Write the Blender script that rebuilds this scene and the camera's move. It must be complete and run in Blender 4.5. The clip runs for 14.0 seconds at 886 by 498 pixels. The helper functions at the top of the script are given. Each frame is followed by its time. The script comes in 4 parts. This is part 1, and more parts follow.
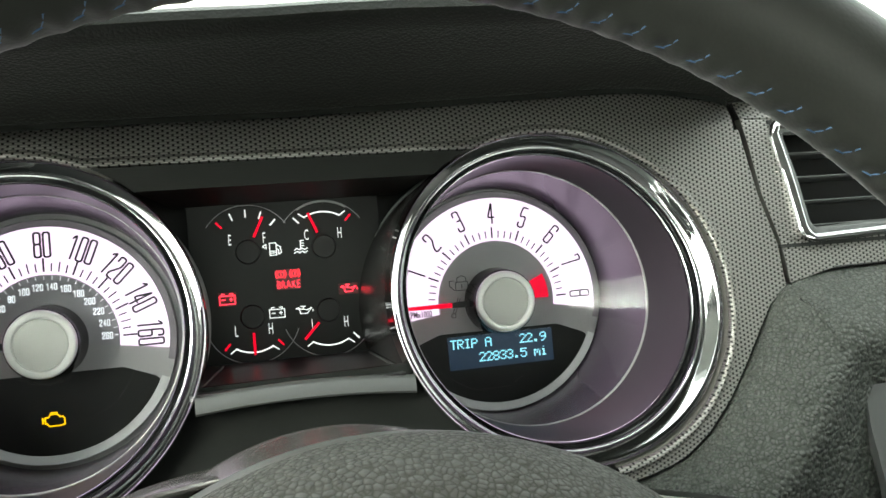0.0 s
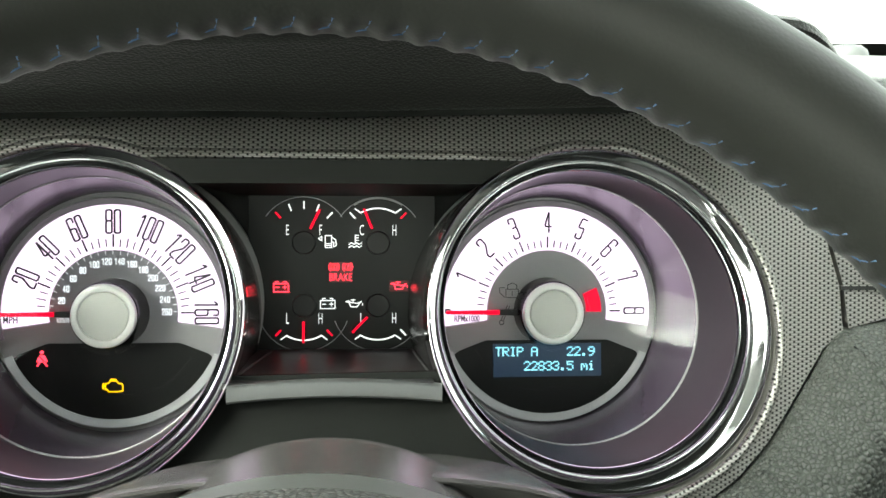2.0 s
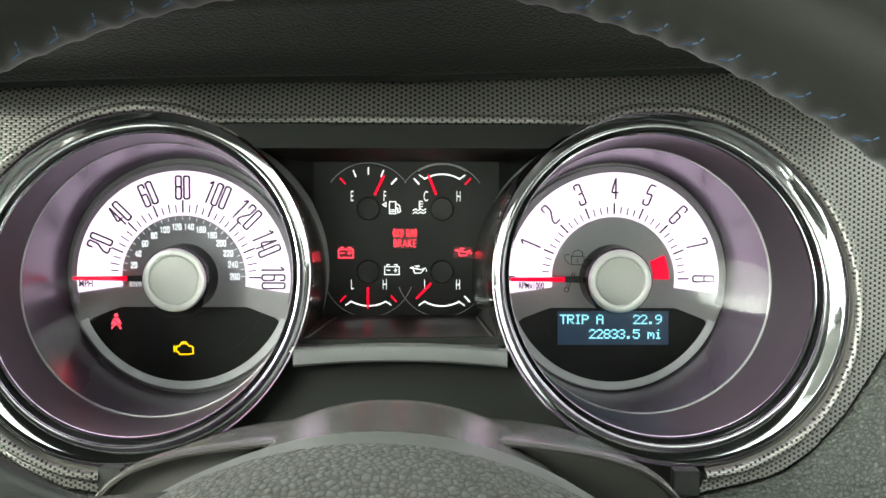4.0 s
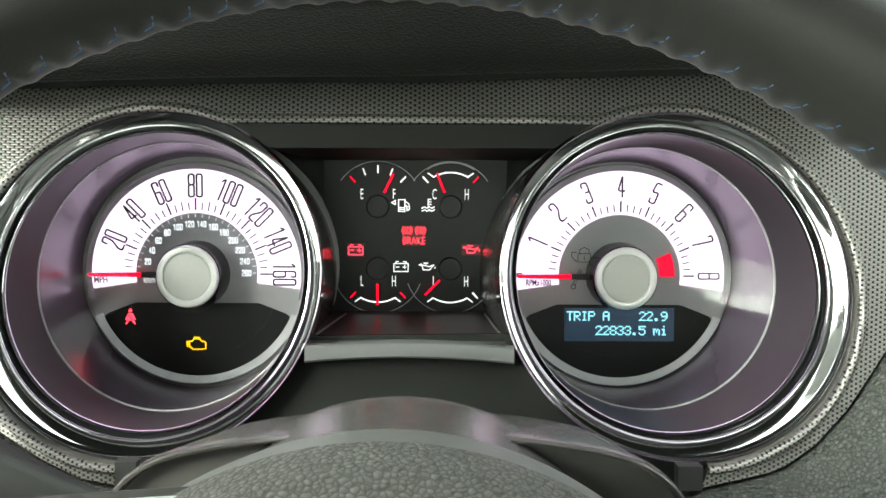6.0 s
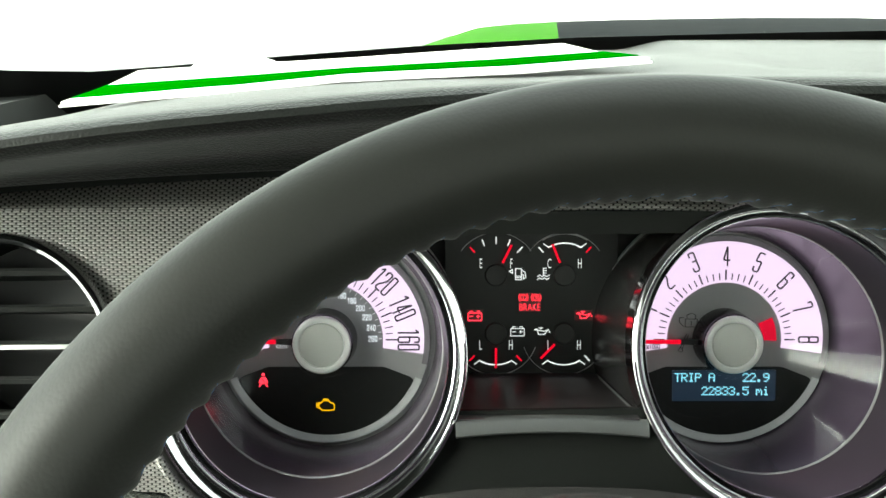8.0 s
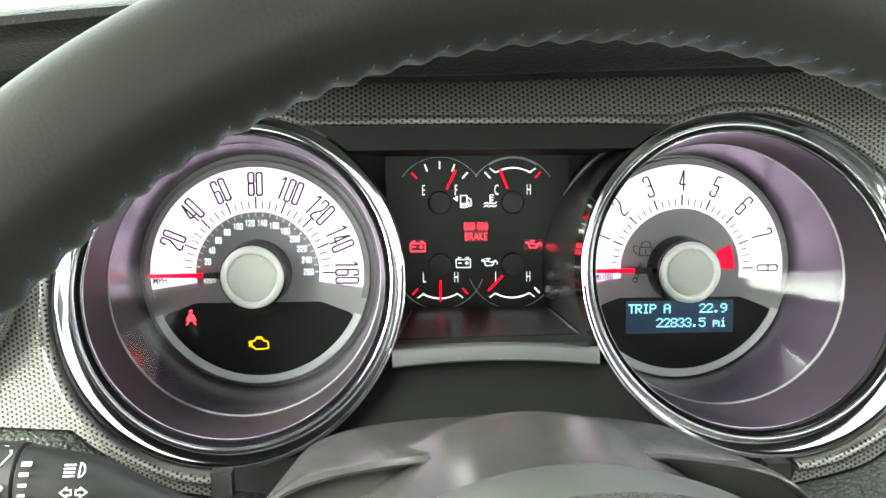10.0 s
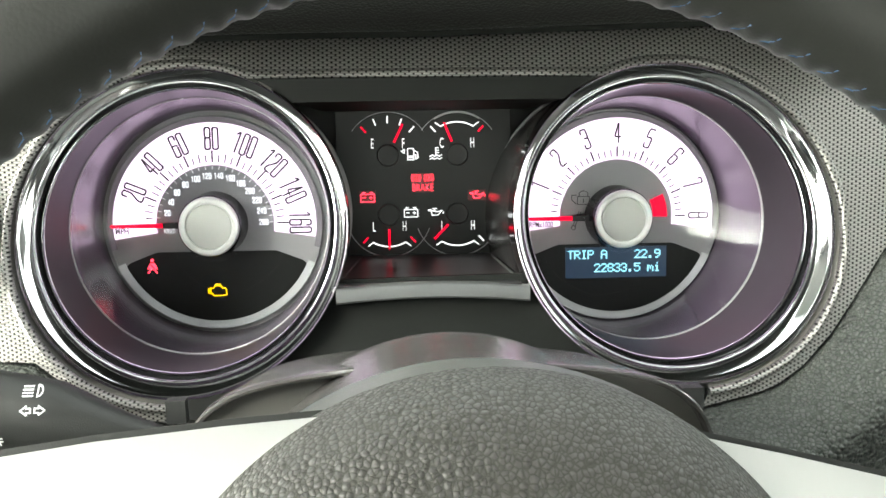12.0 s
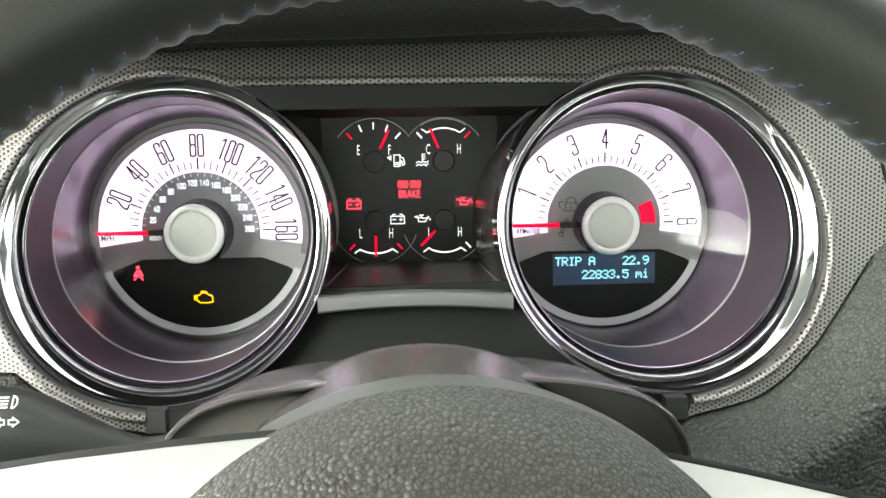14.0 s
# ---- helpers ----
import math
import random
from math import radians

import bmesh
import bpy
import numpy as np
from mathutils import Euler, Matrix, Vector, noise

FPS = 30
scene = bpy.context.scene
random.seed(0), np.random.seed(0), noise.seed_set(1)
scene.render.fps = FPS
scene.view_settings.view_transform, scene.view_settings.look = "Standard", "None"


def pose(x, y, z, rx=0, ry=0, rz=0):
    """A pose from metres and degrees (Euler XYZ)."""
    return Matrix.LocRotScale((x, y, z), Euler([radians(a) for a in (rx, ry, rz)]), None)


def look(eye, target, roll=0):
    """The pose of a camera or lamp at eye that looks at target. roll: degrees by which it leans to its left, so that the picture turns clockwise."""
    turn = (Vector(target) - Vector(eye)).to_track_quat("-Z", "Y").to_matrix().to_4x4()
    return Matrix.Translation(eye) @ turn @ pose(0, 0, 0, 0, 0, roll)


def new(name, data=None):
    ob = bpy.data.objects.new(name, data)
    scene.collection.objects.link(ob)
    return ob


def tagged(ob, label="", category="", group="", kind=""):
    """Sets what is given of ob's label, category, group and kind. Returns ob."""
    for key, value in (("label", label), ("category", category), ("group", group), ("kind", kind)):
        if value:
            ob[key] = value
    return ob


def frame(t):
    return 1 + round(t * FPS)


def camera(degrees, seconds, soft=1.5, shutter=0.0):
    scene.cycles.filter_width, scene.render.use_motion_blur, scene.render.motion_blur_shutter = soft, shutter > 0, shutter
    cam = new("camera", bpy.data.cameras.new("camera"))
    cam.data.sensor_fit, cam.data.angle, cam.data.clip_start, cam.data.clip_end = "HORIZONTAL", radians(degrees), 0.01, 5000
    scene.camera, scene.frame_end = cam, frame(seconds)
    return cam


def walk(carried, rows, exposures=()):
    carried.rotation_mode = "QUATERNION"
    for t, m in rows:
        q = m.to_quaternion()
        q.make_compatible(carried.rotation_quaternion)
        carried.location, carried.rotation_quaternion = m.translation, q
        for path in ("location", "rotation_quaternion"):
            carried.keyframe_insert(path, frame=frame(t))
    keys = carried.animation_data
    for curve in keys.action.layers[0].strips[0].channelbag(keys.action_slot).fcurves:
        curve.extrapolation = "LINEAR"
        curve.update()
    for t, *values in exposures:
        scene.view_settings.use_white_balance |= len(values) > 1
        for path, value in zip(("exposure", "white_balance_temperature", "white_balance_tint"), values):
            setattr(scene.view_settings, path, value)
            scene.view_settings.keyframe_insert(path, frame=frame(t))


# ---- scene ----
from mathutils.geometry import tessellate_polygon

# ---------------------------------------------------------------- camera
# The dashboard is drawn in its own units, square to the dials; PLACE and SCALE set it into the car.
SCALE = 1.22
PLACE = pose(0, 0, 1.0, -12, 0, 0)
W = PLACE @ Matrix.Scale(SCALE, 4)
cam = camera(55.7, 14.0)
PATH = [
    (0, (-0.011, -0.391, 0.023), (0.425, 1.561, 0.039), -4.5),
    (0.5, (0.005, -0.39, 0.032), (0.306, 1.587, 0.054), -3.0),
    (1, (0.013, -0.389, 0.036), (0.237, 1.599, 0.038), -0.8),
    (1.5, (0.01, -0.39, 0.036), (0.189, 1.602, 0.007), -0.0),
    (2, (0.019, -0.395, 0.037), (0.18, 1.598, -0.004), 0.2),
    (2.5, (0.019, -0.395, 0.037), (0.097, 1.603, -0.02), 0.3),
    (3, (0.019, -0.393, 0.034), (0.064, 1.605, -0.034), 0.2),
    (3.5, (0.017, -0.392, 0.034), (0.048, 1.605, -0.057), 0.2),
    (6, (0.017, -0.398, 0.037), (0.016, 1.598, -0.09), 0.3),
    (6.5, (0.017, -0.398, 0.036), (0.016, 1.598, -0.088), 0.3),
    (7, (-0.005, -0.419, 0.057), (-0.003, 1.577, -0.0773), 0.3),
    (7.5, (-0.031, -0.419, 0.076), (-0.024, 1.575, -0.073), 0.2),
    (7.7, (-0.04, -0.421, 0.078), (-0.044, 1.573, -0.07), -0.0),
    (9.8, (-0.043, -0.393, 0.048), (0.032, 1.596, -0.15), -0.2),
    (10, (-0.029, -0.395, 0.052), (0.051, 1.593, -0.16), -0.3),
    (10.5, (-0.004, -0.39, 0.051), (0.1, 1.595, -0.175), -0.2),
    (11, (-0.004, -0.396, 0.048), (0.101, 1.586, -0.191), -0.2),
    (11.5, (-0.04, -0.428, 0.041), (0.056, 1.553, -0.221), -0.5),
    (12, (-0.01, -0.42, 0.041), (0.096, 1.559, -0.226), -0.7),
    (12.5, (0.006, -0.42, 0.046), (0.099, 1.561, -0.214), -0.8),
    (13, (0.007, -0.417, 0.043), (0.095, 1.565, -0.211), -0.9),
    (13.5, (0.004, -0.417, 0.044), (0.098, 1.564, -0.209), -0.8),
    (14, (0.0, -0.418, 0.044), (0.091, 1.563, -0.223), -0.8),
]
EXPOSURES = [(0, 2.7, 6650, -5), (0.6, 2.98, 6650, -5), (6.6, 3.02, 6650, -5), (7.0, 3.1, 6600, -5), (7.4, 2.25, 6600, -6), (7.8, 2.25, 6600, -6), (9.6, 3.25, 6600, -5), (11.4, 3.2, 6600, -5), (12.2, 3.25, 6650, 1), (14, 3.2, 6650, 1)]
walk(cam, [(t, PLACE @ look(SCALE * Vector(eye), SCALE * Vector(target), roll)) for t, eye, target, roll in PATH], EXPOSURES)

# ---------------------------------------------------------------- light
world = bpy.data.worlds.new("world")
scene.world = world
world.use_nodes = True
wn = world.node_tree.nodes
sky = wn.new("ShaderNodeTexSky")
sky.sky_type, sky.sun_disc = "NISHITA", False
sky.sun_elevation, sky.sun_rotation = radians(40), radians(237)
sky.air_density, sky.dust_density = 2.0, 4.0
wn["Background"].inputs["Strength"].default_value = 0.15
cloud = wn.new("ShaderNodeHueSaturation")  # an even white overcast
cloud.inputs["Saturation"].default_value = 0.12
world.node_tree.links.new(sky.outputs[0], cloud.inputs["Color"])
world.node_tree.links.new(cloud.outputs[0], wn["Background"].inputs["Color"])
sun = new("sun", bpy.data.lights.new("sun", "SUN"))
sun.data.energy, sun.data.angle, sun.data.color = 1.2, radians(45), (1, 0.97, 0.93)
sun.matrix_world = look((0, 0, 5), (2.0, 1.3, 3.0))


# ---------------------------------------------------------------- materials
GLOW = 0.14  # the lamps are dim beside daylight
DASH = (0.0032, 0.00090)  # length and height of one dash of the woven trim


def material(name, colour, rough=0.5, metal=0.0, grain=0.0, size=0.001, spread=0.12, kind="noise", glow=None, power=0.0, spec=0.5, coat=0.0, depth=0.0004):
    """A surface with colour drift at two scales and a fine relief; size in metres."""
    m = bpy.data.materials.new(name)
    m.use_nodes = True
    n, l = m.node_tree.nodes, m.node_tree.links
    b = n["Principled BSDF"]
    b.inputs["Roughness"].default_value, b.inputs["Metallic"].default_value = rough, metal
    b.inputs["Specular IOR Level"].default_value = spec
    b.inputs["Coat Weight"].default_value = coat
    co = n.new("ShaderNodeTexCoord")
    big, fine = n.new("ShaderNodeTexNoise"), n.new("ShaderNodeTexNoise")
    big.inputs["Scale"].default_value, fine.inputs["Scale"].default_value = 22, 900
    big.inputs["Detail"].default_value = 4
    for t in (big, fine):
        l.new(co.outputs["Object"], t.inputs["Vector"])
    mean = n.new("ShaderNodeMath")
    mean.operation = "MULTIPLY_ADD"
    mean.inputs[1].default_value = 0.45
    l.new(fine.outputs["Fac"], mean.inputs[0])
    half = n.new("ShaderNodeMath")
    half.operation = "MULTIPLY"
    half.inputs[1].default_value = 0.55
    l.new(big.outputs["Fac"], half.inputs[0])
    l.new(half.outputs[0], mean.inputs[2])
    ramp = n.new("ShaderNodeMixRGB")
    ramp.inputs[1].default_value = (*[c * (1 - spread) for c in colour], 1)
    ramp.inputs[2].default_value = (*[min(1, c * (1 + spread)) for c in colour], 1)
    l.new(mean.outputs[0], ramp.inputs[0])
    l.new(ramp.outputs[0], b.inputs["Base Color"])
    rr = n.new("ShaderNodeMapRange")
    rr.inputs["To Min"].default_value, rr.inputs["To Max"].default_value = max(0.0, rough - 0.07), min(1.0, rough + 0.07)
    l.new(big.outputs["Fac"], rr.inputs["Value"])
    l.new(rr.outputs[0], b.inputs["Roughness"])
    if grain:
        bump = n.new("ShaderNodeBump")
        bump.inputs["Strength"].default_value, bump.inputs["Distance"].default_value = grain, depth
        if kind == "leather":
            v, v2 = n.new("ShaderNodeTexVoronoi"), n.new("ShaderNodeTexNoise")
            v.inputs["Scale"].default_value, v2.inputs["Scale"].default_value = 1 / size, 0.45 / size
            warp = n.new("ShaderNodeVectorMath")
            warp.operation = "MULTIPLY_ADD"
            warp.inputs[1].default_value = (size * 0.6,) * 3
            l.new(co.outputs["Object"], v2.inputs["Vector"])
            l.new(v2.outputs["Color"], warp.inputs[0])
            l.new(co.outputs["Object"], warp.inputs[2])
            l.new(warp.outputs[0], v.inputs["Vector"])
            crease = n.new("ShaderNodeMapRange")  # rounded pebbles with creases between
            crease.interpolation_type = "SMOOTHSTEP"
            crease.inputs["From Min"].default_value, crease.inputs["From Max"].default_value = 0.15, 0.85
            crease.inputs["To Min"].default_value, crease.inputs["To Max"].default_value = 1.0, 0.0
            l.new(v.outputs["Distance"], crease.inputs["Value"])
            l.new(crease.outputs[0], bump.inputs["Height"])
            if grain > 0.5:  # polished pebbles; gloss is cut in the creases to stand in for their shade
                cavity_gloss = n.new("ShaderNodeMapRange")
                cavity_gloss.inputs["To Min"].default_value, cavity_gloss.inputs["To Max"].default_value = 0.0, spec * 1.15
                cavity_gloss.inputs["From Max"].default_value = 0.22
                edge = n.new("ShaderNodeTexVoronoi")
                edge.feature = "DISTANCE_TO_EDGE"
                edge.inputs["Scale"].default_value = 1 / size
                l.new(warp.outputs[0], edge.inputs["Vector"])
                l.new(edge.outputs["Distance"], cavity_gloss.inputs["Value"])
                l.new(cavity_gloss.outputs[0], b.inputs["Specular IOR Level"])
        else:
            t = n.new("ShaderNodeTexNoise")
            t.inputs["Scale"].default_value, t.inputs["Detail"].default_value = 1 / size, 3
            l.new(co.outputs["Object"], t.inputs["Vector"])
            l.new(t.outputs["Fac"], bump.inputs["Height"])
        l.new(bump.outputs[0], b.inputs["Normal"])
    if glow:
        b.inputs["Emission Color"].default_value = (*glow, 1)
        b.inputs["Emission Strength"].default_value = power * GLOW
    return m


def woven(name):
    """Dark metallic trim pressed into a basket weave: staggered raised dashes with a small dark hole between their ends."""
    m = material(name, (0.37, 0.36, 0.34), 0.34, 0.9, spread=0.1)
    n, l = m.node_tree.nodes, m.node_tree.links
    b = n["Principled BSDF"]

    def calc(op, a, c=None, d=None):
        q = n.new("ShaderNodeMath")
        q.operation = op
        for k, v in enumerate((a, c, d)):
            if v is None:
                continue
            if isinstance(v, (int, float)):
                q.inputs[k].default_value = v
            else:
                l.new(v, q.inputs[k])
        return q.outputs[0]

    def ease(v, lo, hi):
        q = n.new("ShaderNodeMapRange")
        q.interpolation_type = "SMOOTHSTEP"
        q.inputs["From Min"].default_value, q.inputs["From Max"].default_value = lo, hi
        l.new(v, q.inputs["Value"])
        return q.outputs[0]

    co, xy = n.new("ShaderNodeTexCoord"), n.new("ShaderNodeSeparateXYZ")
    l.new(co.outputs["UV"], xy.inputs[0])
    u, v = calc("DIVIDE", xy.outputs["X"], DASH[0]), calc("DIVIDE", xy.outputs["Y"], DASH[1])
    row = calc("MULTIPLY", calc("MODULO", calc("ADD", calc("FLOOR", v), 1000.0), 2.0), 0.5)
    a = calc("ABSOLUTE", calc("SUBTRACT", calc("FRACT", calc("ADD", u, row)), 0.5))
    c = calc("ABSOLUTE", calc("SUBTRACT", calc("FRACT", v), 0.5))
    hole = calc("MULTIPLY", ease(a, 0.34, 0.41), calc("SUBTRACT", 1.0, ease(c, 0.34, 0.46)))
    seam = calc("MULTIPLY", ease(c, 0.26, 0.46), 0.42)
    open_share = calc("MAXIMUM", hole, seam)
    keep = calc("SUBTRACT", 1.0, calc("MULTIPLY", open_share, 0.96))
    old = b.inputs["Base Color"].links[0].from_socket
    mul = n.new("ShaderNodeMixRGB")
    mul.blend_type = "MULTIPLY"
    mul.inputs[0].default_value = 1
    l.new(old, mul.inputs[1])
    l.new(keep, mul.inputs[2])
    l.new(mul.outputs[0], b.inputs["Base Color"])
    arch = calc("MULTIPLY", calc("SUBTRACT", 1.0, calc("POWER", calc("MULTIPLY", a, 2.0), 2.0)), calc("SUBTRACT", 1.0, calc("POWER", calc("MULTIPLY", c, 2.0), 2.0)))
    bump = n.new("ShaderNodeBump")
    bump.inputs["Strength"].default_value, bump.inputs["Distance"].default_value = 0.5, 0.0003
    l.new(arch, bump.inputs["Height"])
    l.new(bump.outputs[0], b.inputs["Normal"])
    return m


def clear(name, tint=(1, 1, 1), rough=0.03, gloss=0.05):
    """Thin clear sheet: see-through, with a gloss that grows at grazing angles."""
    m = bpy.data.materials.new(name)
    m.use_nodes = True
    n, l = m.node_tree.nodes, m.node_tree.links
    n.remove(n["Principled BSDF"])
    t, g, f, mix = n.new("ShaderNodeBsdfTransparent"), n.new("ShaderNodeBsdfGlossy"), n.new("ShaderNodeLayerWeight"), n.new("ShaderNodeMixShader")
    t.inputs["Color"].default_value = (*tint, 1)
    g.inputs["Roughness"].default_value = rough
    f.inputs["Blend"].default_value = 0.5
    steep, share = n.new("ShaderNodeMath"), n.new("ShaderNodeMath")
    steep.operation, share.operation = "POWER", "MULTIPLY_ADD"
    steep.inputs[1].default_value = 5.0
    share.inputs[1].default_value, share.inputs[2].default_value = 0.28, gloss
    l.new(f.outputs["Facing"], steep.inputs[0])
    l.new(steep.outputs[0], share.inputs[0])
    l.new(share.outputs[0], mix.inputs[0])
    l.new(t.outputs[0], mix.inputs[1])
    l.new(g.outputs[0], mix.inputs[2])
    l.new(mix.outputs[0], n["Material Output"].inputs["Surface"])
    return m


BLACK_PLASTIC = material("black_plastic", (0.018, 0.019, 0.018), 0.5, grain=0.25, size=0.0006)
SHELF = material("shelf", (0.03, 0.028, 0.03), 0.33, spread=0.15)
BARREL = material("barrel", (0.02, 0.02, 0.02), 0.22, spread=0.15)
BLACK_GLOSS = material("black_gloss", (0.010, 0.010, 0.011), 0.10, spread=0.2)
DARK_FACE = material("dark_face", (0.012, 0.013, 0.012), 0.4, spread=0.2, spec=0.25)
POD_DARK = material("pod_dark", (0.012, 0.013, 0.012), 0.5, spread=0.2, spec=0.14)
SLEEVE = material("sleeve", (0.034, 0.027, 0.036), 0.34, spread=0.1)
INNER_SLEEVE = material("inner_sleeve", (0.078, 0.060, 0.085), 0.23, spread=0.1)
FLANGE = material("flange", (0.13, 0.125, 0.115), 0.5, 0.4, grain=0.6, size=0.0006, spread=0.3)
CHROME = material("chrome", (0.78, 0.79, 0.8), 0.07, 1.0, spread=0.03)
SATIN = material("satin", (0.46, 0.46, 0.44), 0.34, 0.75, spread=0.05)
HUB = material("hub", (0.62, 0.63, 0.60), 0.45, 0.2, spread=0.05)
HUB_RING = material("hub_ring", (0.85, 0.86, 0.84), 0.3, 0.3, spread=0.04)
PLATE = material("plate", (0.34, 0.34, 0.34), 0.42, 0.2, spread=0.06)
PLATE_DARK = material("plate_dark", (0.33, 0.325, 0.345), 0.45, 0.1, spread=0.06)
LIGHT_RING = material("light_ring", (0.16, 0.155, 0.165), 0.4, 0.1, spread=0.05, glow=(1.0, 0.8, 1.0), power=0.06)
CRESCENT = material("crescent", (0.50, 0.51, 0.505), 0.42, 0.0, spread=0.04, glow=(0.92, 0.95, 1.0), power=0.12)
GREY_LIP = material("grey_lip", (0.11, 0.113, 0.113), 0.42, 0.25, grain=0.15, size=0.0004)
SCALE_WHITE = material("scale_white", (0.36, 0.32, 0.37), 0.5, spread=0.03, glow=(1.0, 0.72, 1.05), power=1.5)
INK = material("ink", (0.02, 0.02, 0.025), 0.5)
PALE_INK = material("pale_ink", (0.75, 0.75, 0.78), 0.5, glow=(0.9, 0.92, 1.0), power=0.6)
NEEDLE = material("needle", (0.5, 0.0, 0.02), 0.4, glow=(1.0, 0.0, 0.03), power=1.2, spec=0.1)
RED_FLAT = material("red_flat", (0.62, 0.0, 0.03), 0.45, glow=(1.0, 0.0, 0.04), power=0.9, spec=0.2)
RED_LAMP = material("red_lamp", (0.5, 0.0, 0.02), 0.4, glow=(1.0, 0.03, 0.06), power=4.2, spec=0.1)
# dim red emission that stands in for the lamps' spill on the panel
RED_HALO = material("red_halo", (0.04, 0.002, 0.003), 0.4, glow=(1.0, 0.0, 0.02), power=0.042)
AMBER_LAMP = material("amber_lamp", (0.6, 0.35, 0.02), 0.4, glow=(1.0, 0.55, 0.0), power=1.6)
WHITE_LAMP = material("white_lamp", (0.8, 0.8, 0.8), 0.4, glow=(0.95, 0.95, 1.0), power=1.1)
CYAN_LAMP = material("cyan_lamp", (0.4, 0.7, 0.8), 0.4, glow=(0.30, 0.78, 1.0), power=1.5)
LCD = material("lcd", (0.035, 0.042, 0.05), 0.35, glow=(0.02, 0.13, 0.34), power=0.13, spread=0.3)
WEAVE = woven("weave")
LEATHER = material("leather", (0.064, 0.069, 0.062), 0.34, grain=0.85, size=0.0022, kind="leather", depth=0.0009)
PAD_LEATHER = material("pad_leather", (0.066, 0.064, 0.058), 0.42, grain=0.85, size=0.0015, kind="leather", depth=0.00045)
RIM_LEATHER = material("rim_leather", (0.033, 0.034, 0.030), 0.50, grain=0.06, size=0.0012, kind="leather")
DASH_PAD = material("dash_pad", (0.014, 0.015, 0.0135), 0.48, grain=0.4, size=0.0015, kind="leather", spec=0.22)
for pad, weight in ((DASH_PAD, 0.27), (RIM_LEATHER, 0.20)):  # soft skin that pales when seen along the surface
    pad.node_tree.nodes["Principled BSDF"].inputs["Sheen Weight"].default_value = weight
    pad.node_tree.nodes["Principled BSDF"].inputs["Sheen Roughness"].default_value = 0.35
PAD_SIDE = material("pad_side", (0.105, 0.11, 0.10), 0.42, grain=0.15, size=0.0005)
SHROUD = material("shroud", (0.070, 0.066, 0.064), 0.24, grain=0.08, size=0.0004)
SHROUD_FACE = material("shroud_face", (0.10, 0.098, 0.09), 0.45, grain=0.1, size=0.0004)
SILVER = material("silver", (0.62, 0.62, 0.605), 0.32, 0.6, spread=0.03)
THREAD = material("thread", (0.13, 0.23, 0.42), 0.6, spread=0.2)
PAPER = material("paper", (0.85, 0.86, 0.84), 0.7, spread=0.03)
GREEN_PRINT = material("green_print", (0.001, 0.12, 0.001), 0.9, spread=0.05, spec=0.0)
GREEN_PAINT = material("green_paint", (0.03, 0.13, 0.003), 0.6, spread=0.04, spec=0.03)
BLACK_STRIPE = material("black_stripe", (0.006, 0.007, 0.008), 0.7, grain=0.3, size=0.01, spread=0.4, spec=0.04)
FRIT = material("frit", (0.012, 0.012, 0.012), 0.3, grain=0.2, size=0.003)
LINING = material("lining", (0.45, 0.45, 0.435), 0.9, grain=0.3, size=0.002)
CARPET = material("carpet", (0.03, 0.03, 0.03), 0.95, grain=0.5, size=0.003)
MARK = material("mark", (0.6, 0.61, 0.6), 0.5)
TRIM_DARK = material("trim_dark", (0.045, 0.045, 0.043), 0.7, grain=0.3, size=0.002)
LENS = clear("lens", (0.97, 0.97, 0.98), 0.03, 0.017)
GLASS = clear("glass", (0.93, 0.96, 0.95), 0.01, 0.05)
ASPHALT = material("asphalt", (0.24, 0.24, 0.235), 0.85, grain=0.5, size=0.02, depth=0.003)


# ---------------------------------------------------------------- building helpers
def thing(name, base, label, category, group="", kind=""):
    ob = new(name)
    ob.empty_display_size = 0.02
    ob.location = W @ Vector(base)
    return tagged(ob, label, category, group, kind)


def root(ob):
    while ob.parent:
        ob = ob.parent
    return ob


def lean(x, z):
    """Depth of the fascia: it leans back towards the top and swings forward at both ends."""
    if x < -0.03:
        b = 0.07 * (x + 0.0967)
    elif x > 0.04:
        b = -0.12 * (min(x, 0.20) - 0.1055)
    else:
        b = 0.0047 + 0.0032 * (x + 0.03) / 0.07
    return -0.0798 + 0.30 * (z - 0.005) + b


SEAT = Vector((0.015, -0.40, 0.036))  # the driver's eye point, from which the fascia is drawn
FLAT_Y = -0.0985


def flat(p):
    """A point of the leaning fascia on the upright drawing plane."""
    d = Vector(p) - SEAT
    q = SEAT + d * ((FLAT_Y - SEAT.y) / d.y)
    return q.x, q.z


def lay_back(bm, far):
    """Lays drawn pieces onto the leaning fascia, fading out towards the depth far."""
    for v in bm.verts:
        d = v.co - SEAT
        if d.y < 0.05:
            continue
        f = d * ((FLAT_Y - SEAT.y) / d.y)
        k = 1.0
        for _ in range(8):
            q = SEAT + f * k
            k = (lean(q.x, min(q.z, 0.16)) - SEAT.y) / f.y
        w = min(1.0, max(0.0, (far - v.co.y) / (far - FLAT_Y)))
        v.co = SEAT + d * (1 + (k - 1) * w)


LEANING = {"instrument_trim": 0.1, "side_trim": 0.1, "air_vent": 0.1, "dashboard": 0.1, "center_stack": 0.1, "gauge_pod": 0.0, "paper_sheet": 0.1}


